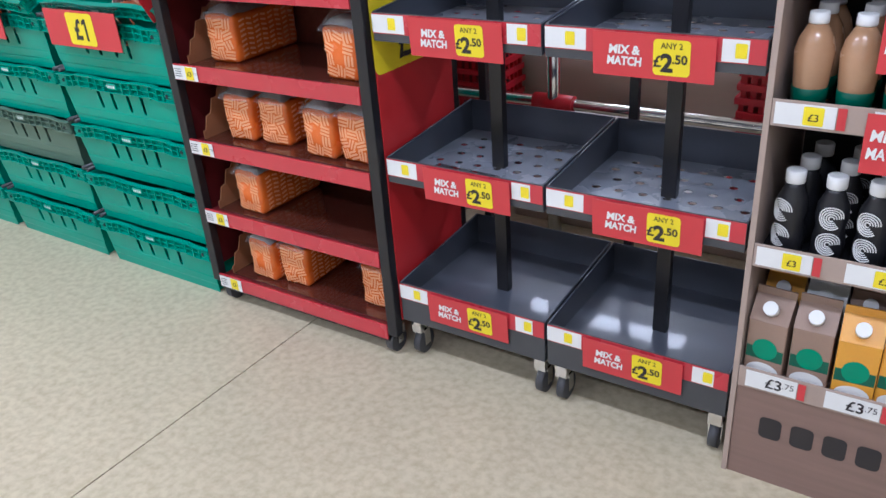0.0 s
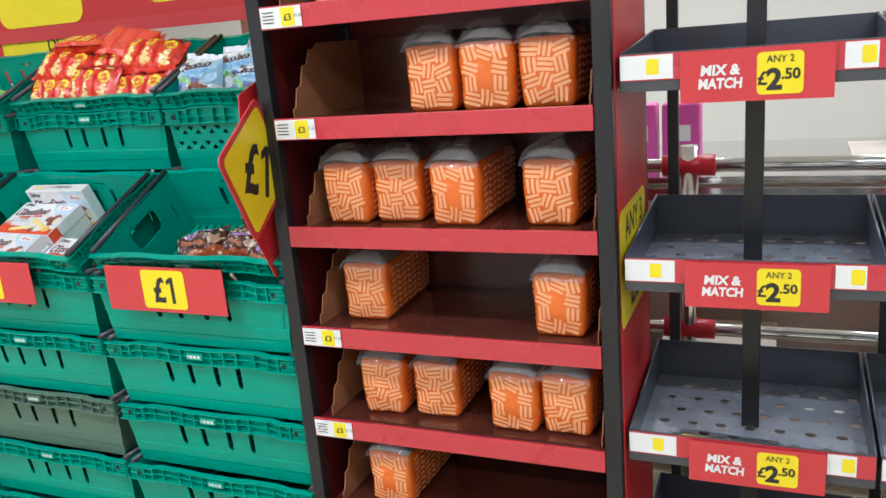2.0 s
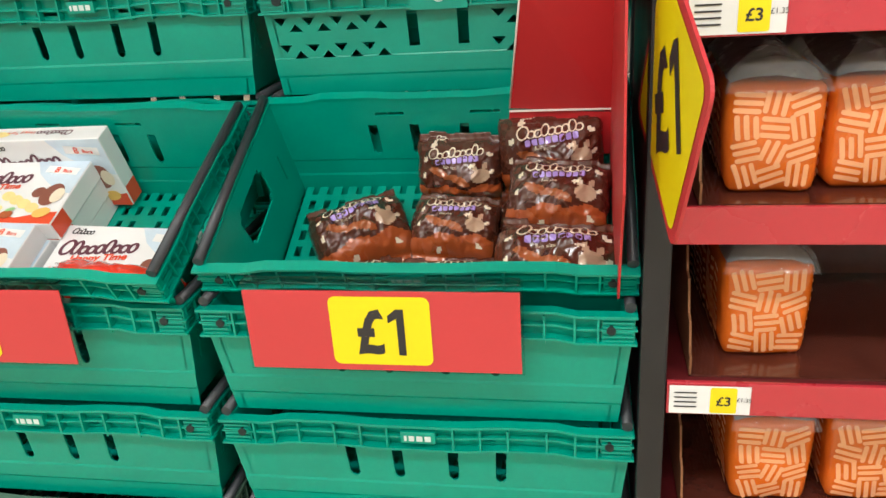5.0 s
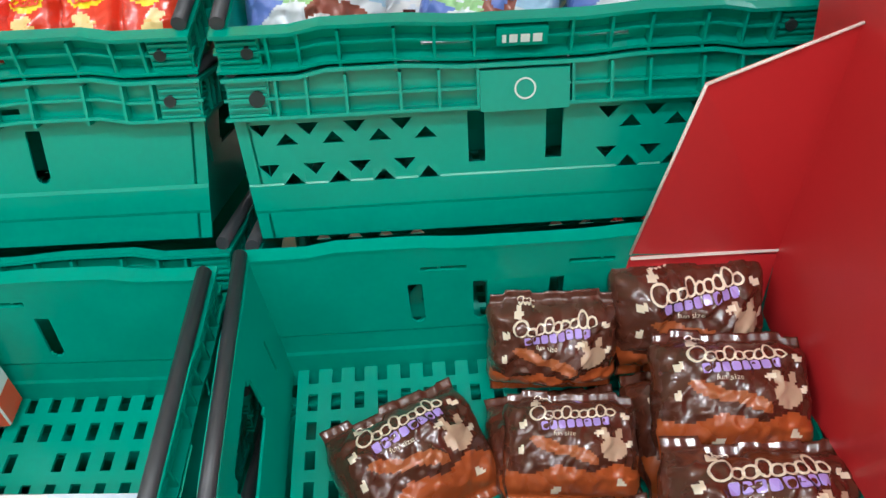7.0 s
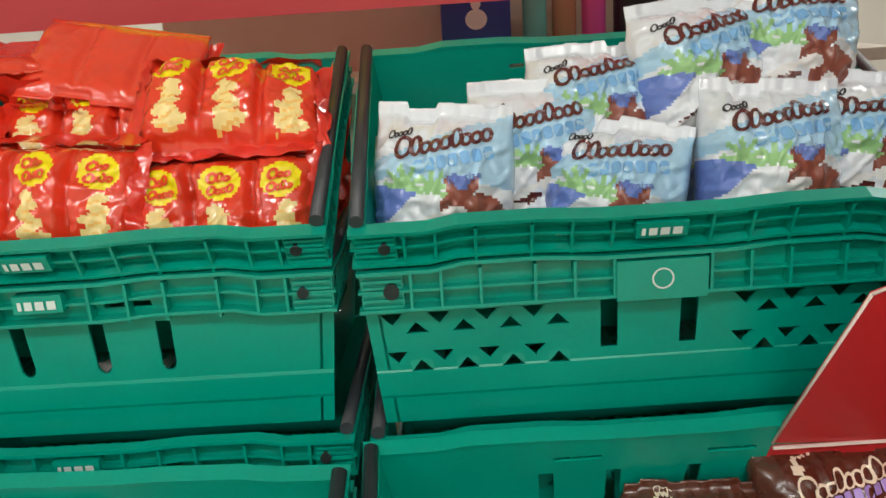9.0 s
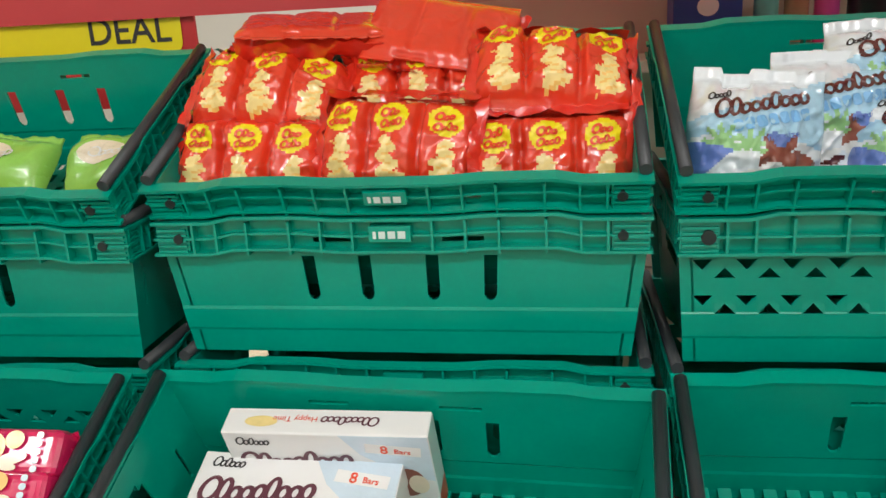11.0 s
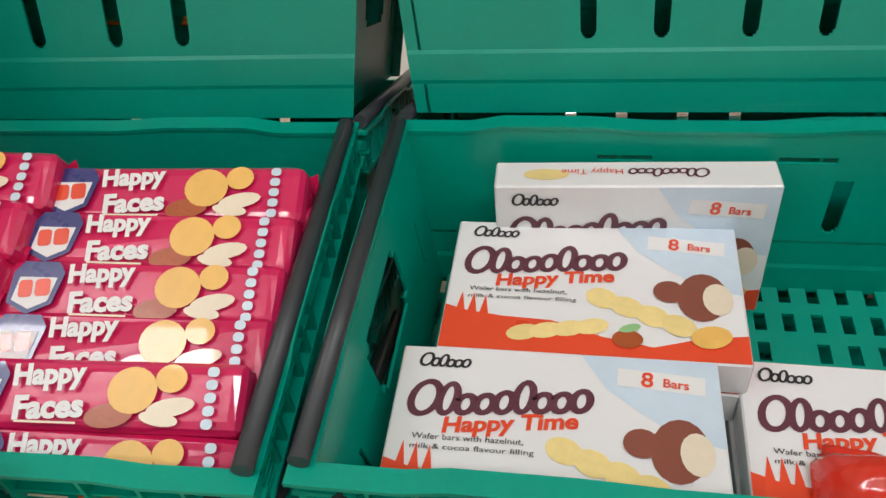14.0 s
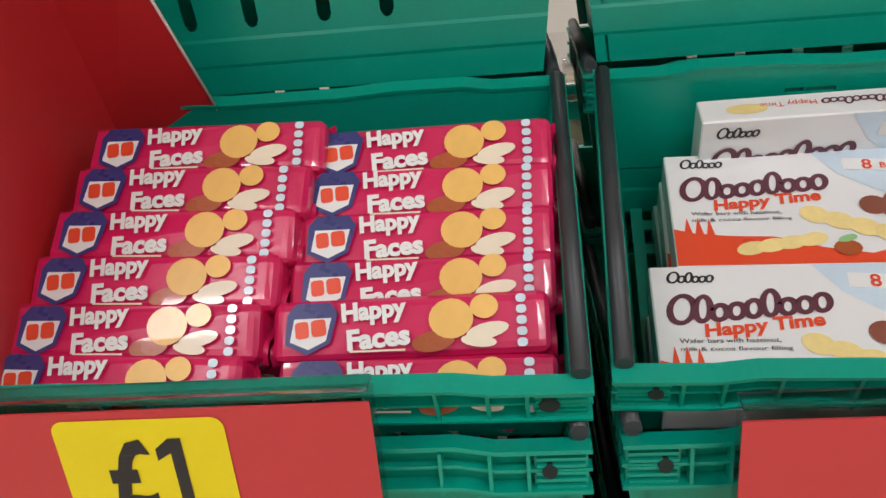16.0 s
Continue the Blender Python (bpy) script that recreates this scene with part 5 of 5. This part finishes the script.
CART = [carton(TAN), carton(AMBER), carton(WHITE)]
for k in range(8):
    put(CART[(0, 0, 1, 1, 0, 1, 2, 0)[k]], pose(2.375 + k * 0.086, 0.055 + 0.006 * (k % 2), 0.264, 0, 0, (k % 3 - 1) * 4))
for k in range(8):
    copy_thing(CART[(k + 1) % 3], pose(2.375 + k * 0.086, 0.155, 0.264, 0, 0, 0))


def bottle(dark):
    b = thing("milk_drink_bottle", "small bottle with black and white swirl sleeve and white cap", "bottle", group="sleeved drink bottles") if dark else thing("iced_coffee_cup", "clear cup of latte drink with green band", "drink cup", group="coffee cups")
    if dark:
        part("sleeve", lathe([(0.026, 0), (0.031, 0.004), (0.031, 0.05), (0.027, 0.075), (0.031, 0.10), (0.029, 0.125), (0.018, 0.150), (0.017, 0.158)]), BLACK, b)
        for z, r0 in ((0.05, 0.0313), (0.105, 0.0313)):
            for rr in (0.005, 0.0095, 0.014, 0.0185, 0.023):
                bm = bmesh.new()
                pts = []
                for k in range(25):
                    a = k * math.tau / 24 * 0.86
                    u, v = rr * math.cos(a), rr * math.sin(a)
                    th = -math.pi / 2 + u / r0
                    pts.append((r0 * math.cos(th), r0 * math.sin(th), z + v))
                for a, c in zip(pts, pts[1:]):
                    rod(bm, a, c, 0.0014, 5, False)
                part("swirl_print", bm, WHITE, b)
        part("cap", lathe([(0.018, 0.158), (0.019, 0.160), (0.019, 0.182), (0.017, 0.184)]), WHITE, b, "white screw cap")
    else:
        part("cup", lathe([(0.026, 0), (0.028, 0.004), (0.036, 0.115), (0.030, 0.140), (0.016, 0.165)]), COFFEE, b)
        part("green_band", lathe([(0.0295, 0.006), (0.0325, 0.05), (0.0320, 0.0505), (0.029, 0.006)]), DARKGREEN, b)
        part("cap", lathe([(0.017, 0.165), (0.018, 0.168), (0.017, 0.185)]), WHITE, b)
    return b


BOT, CUP = bottle(True), bottle(False)
for k in range(9):
    for j in range(3):
        put(BOT, pose(2.378 + k * 0.075 + 0.01 * j, 0.055 + j * 0.085, 0.564, 0, 0, (k * 37) % 60 - 30))
        put(CUP, pose(2.378 + k * 0.078, 0.06 + j * 0.085, 0.864, 0, 0, 0))
        copy_thing(CUP, pose(2.378 + k * 0.078, 0.06 + j * 0.085, 1.164, 0, 0, 0))
hg = thing("offer_sign", "red hanging offer sign with yellow patch on the coffee stand", "price sign", pose(2.49, -0.012, 0.905, 0, 0, 0))
fh_ = facing((0, 0, 0), (1, 0, 0), (0, 0, 1))
for zz, zh in ((0.06, 0.13), (-0.12, 0.11)):
    part("card", box(0, 0.26, 0, 0.002, zz, zz + zh), SIGNRED, hg)
    part("price_patch", press([rrect(0.10, zz + 0.01, 0.20, zz + zh - 0.01, 0.01)], fh_, 0.001), YELLOW, hg)
    part("lettering", press(word("MIX &", 0.045, zz + zh * 0.65, 0.022, 0.03, 0.1, 0.07) + word("MATCH", 0.045, zz + zh * 0.35, 0.022, 0.03, 0.1, 0.075), fh_, 0.0012), WHITE, hg)
    part("price_lettering", press(word("ANY 2", 0.15, zz + zh * 0.78, 0.016, 0.01) + word("£3", 0.15, zz + zh * 0.4, 0.045, 0.02), fh_, 0.0018), INK, hg)


# ---- checkout behind the stands ----
rail = thing("checkout_rail", "chrome checkout guard rail with red joints", "guard rail")
for z in (1.016, 0.503):
    bm = bmesh.new()
    rod(bm, (-0.6, 0.955, z), (4.2, 0.955, z), 0.021, 16)
    part("rail_tube", bm, CHROME, rail)
    for x in (1.41, 3.2):
        bm = bmesh.new()
        rod(bm, (x - 0.075, 0.955, z), (x + 0.075, 0.955, z), 0.031, 18)
        part("red_joint", bm, BASKETRED, rail, "red plastic rail joint")
for x in (1.41, 3.2):
    bm = bmesh.new()
    rod(bm, (x, 0.955, 0), (x, 0.955, 1.075), 0.026, 18)
    part("rail_post", bm, CHROME, rail)

ck = thing("checkout_counter", "cream checkout counter with steel conveyor top", "checkout counter")
part("body", box(-0.9, 4.6, 1.45, 2.25, 0.03, 0.86, 0.01), CREAMWALL, ck)
part("plinth", box(-0.88, 4.58, 1.50, 2.2, 0.0, 0.03), BLACK, ck)
part("front_trim", box(-0.9, 4.6, 1.438, 1.449, 0.80, 0.85, 0.003), CHROME, ck)
part("steel_top", box(-0.92, 4.62, 1.43, 2.27, 0.862, 0.89, 0.006), CHROME, ck, "brushed steel top")
part("belt", box(1.9, 3.9, 1.60, 2.1, 0.892, 0.90, 0.003), CREAMWALL, ck)
pf = thing("floor_platform", "low cream platform beside the checkout", "platform")
part("platform", box(1.2, 3.3, 1.02, 1.42, 0.0, 0.18, 0.01), BEIGE, pf)
part("paper", box(1.7, 2.2, 1.06, 1.36, 0.181, 0.19), WHITE, pf)
for k, x in enumerate((1.30, 2.25)):
    bag_ = thing("folded_card_box", "flattened cream card box leaning at the checkout", "card box", pose(x, 1.10, 0.19 if k == 0 else 0.19, 0, 0, 8 * k))
    part("card", box(0, 0.36, 0, 0.25, 0, 0.20, 0.004), CREAMWALL, bag_)
    part("flap", box(0.02, 0.34, -0.08, 0.0, 0.196, 0.2, 0.001, m=pose(0, 0, 0, 8)), WHITE, bag_)


def basket(z):
    b = thing("shopping_basket", "red plastic shopping basket in a stack", "basket", pose(2.02, 1.02, z), "red shopping baskets")
    bm = bmesh.new()
    for u in range(15):
        x = u * 0.031
        quadbox(bm, x, x + 0.012, 0, 0.004, 0.0, 0.10)
        quadbox(bm, x, x + 0.012, 0.30, 0.304, 0.0, 0.10)
    for u in range(10):
        y = u * 0.033
        quadbox(bm, 0, 0.004, y, y + 0.012, 0, 0.10)
        quadbox(bm, 0.442, 0.446, y, y + 0.012, 0, 0.10)
    quadbox(bm, 0, 0.446, 0, 0.304, -0.004, 0.0)
    part("basket_body", bm, BASKETRED, b)
    bm = box(-0.012, 0.458, -0.012, 0.0, 0.09, 0.112, 0.003)
    quadbox(bm, -0.012, 0.458, 0.304, 0.316, 0.09, 0.112)
    quadbox(bm, -0.012, 0.0, 0.0, 0.304, 0.09, 0.112)
    quadbox(bm, 0.446, 0.458, 0.0, 0.304, 0.09, 0.112)
    part("basket_rim", bm, BASKETRED, b)
    bm = bmesh.new()
    rod(bm, (0.0, 0.10, 0.116), (0.446, 0.10, 0.116), 0.006, 8)
    rod(bm, (0.0, 0.20, 0.116), (0.446, 0.20, 0.116), 0.006, 8)
    part("handle", bm, BLACK, b, "black carrying handle")
    return b


bk = basket(0.19)
for k in range(1, 11):
    copy_thing(bk, pose(2.02 + 0.004 * (k % 3), 1.02, 0.19 + k * 0.045))
bk2 = copy_thing(bk, pose(0.62, 1.04, 0.004))
for k in range(1, 16):
    copy_thing(bk, pose(0.62 + 0.005 * (k % 2), 1.04, 0.004 + k * 0.05))

for x, w in ((1.10, 0.12), (1.24, 0.14)):
    pb2 = thing("pink_bag", "pink plastic bag standing on the checkout", "bag", pose(x, 1.62, 0.89))
    part("bag_body", box(0, w, 0, 0.10, 0, 0.24, 0.012, 3), HOTPINK, pb2)
    part("label", box(w * 0.2, w * 0.75, -0.0015, -0.0002, 0.10, 0.16), WHITE, pb2)
till = thing("till", "grey checkout till with dark screen", "till", pose(2.05, 1.95, 0.905))
part("till_body", box(0, 0.42, 0, 0.3, 0, 0.10, 0.015, 3), STEELGREY, till)
part("neck", box(0.18, 0.23, 0.12, 0.17, 0.10, 0.24, 0.004), BLACK, till)
part("screen", box(0.03, 0.38, 0.10, 0.13, 0.22, 0.46, 0.008), BLACK, till, "dark flat screen")
part("keypad", box(0.26, 0.36, -0.06, -0.005, 0.0, 0.05, 0.006), BLACK, till)
scale_ = thing("conveyor_divider", "pale checkout divider bar", "divider bar", pose(2.6, 1.7, 0.9015))
part("bar", box(0, 0.45, 0, 0.05, 0, 0.05, 0.008), WHITE, scale_)
cl = thing("cloth_heap", "dark crumpled cloth heap on the checkout", "cloth", pose(0.86, 1.72, 0.89))
bm, skin = cushion(0.34, 0.26, 0.12, 12, 0.03)
part("cloth", bm, BLACK, cl)
bx_ = thing("ticket_box", "blue lottery ticket box on a shelf behind the crates", "ticket box", pose(0.12, 1.30, 1.42))
part("box_body", box(0, 0.14, 0, 0.10, 0, 0.22, 0.004), NIGHTBLUE, bx_)
fx = facing((0, 0, 0), (1, 0, 0), (0, 0, 1))
part("white_mark", press([ell(0.07, 0.10, 0.022, 0.02), ell(0.07, 0.13, 0.010, 0.012)], fx, 0.001), WHITE, bx_)
part("lettering_bars", press([rect(0.02, 0.04, 0.06, 0.055), rect(0.075, 0.04, 0.12, 0.055)], fx, 0.001), SIGNRED, bx_)
sh = thing("kiosk_shelf", "cream kiosk shelf behind the crates", "shelf")
part("shelf_board", box(-0.5, 1.0, 1.22, 1.5, 1.395, 1.42, 0.003), CREAMWALL, sh)
part("back_board", box(-0.5, 1.0, 1.50, 1.52, 0.892, 1.95), CREAMWALL, sh)
part("support", box(-0.45, -0.40, 1.25, 1.29, 0, 1.395), CREAMWALL, sh)
part("support", box(0.9, 0.95, 1.25, 1.29, 0, 1.395), CREAMWALL, sh)
for k, (x, w, h, mt, nm) in enumerate(((0.285, 0.05, 0.17, TURQ, "turquoise"), (0.345, 0.05, 0.2, COFFEE, "pale brown"), (0.405, 0.05, 0.18, HOTPINK, "pink"), (0.470, 0.09, 0.19, BLACK, "black"), (0.57, 0.10, 0.13, TAN, "tan"), (0.68, 0.05, 0.2, BOXWHITE, "white"), (0.75, 0.14, 0.19, PALEBLUE, "pale blue"))):
    o = thing("shelf_pot", nm + " plastic tub on the kiosk shelf", "tub", pose(x + w / 2, 1.32, 1.42))
    part("tub", lathe([(w * 0.42, 0), (w * 0.48, 0.006), (w * 0.5, h * 0.9), (w * 0.44, h)]), mt, o)
    part("rim", lathe([(w * 0.46, h * 0.88), (w * 0.53, h * 0.9), (w * 0.53, h * 0.94), (w * 0.46, h * 0.96)]), WHITE, o)
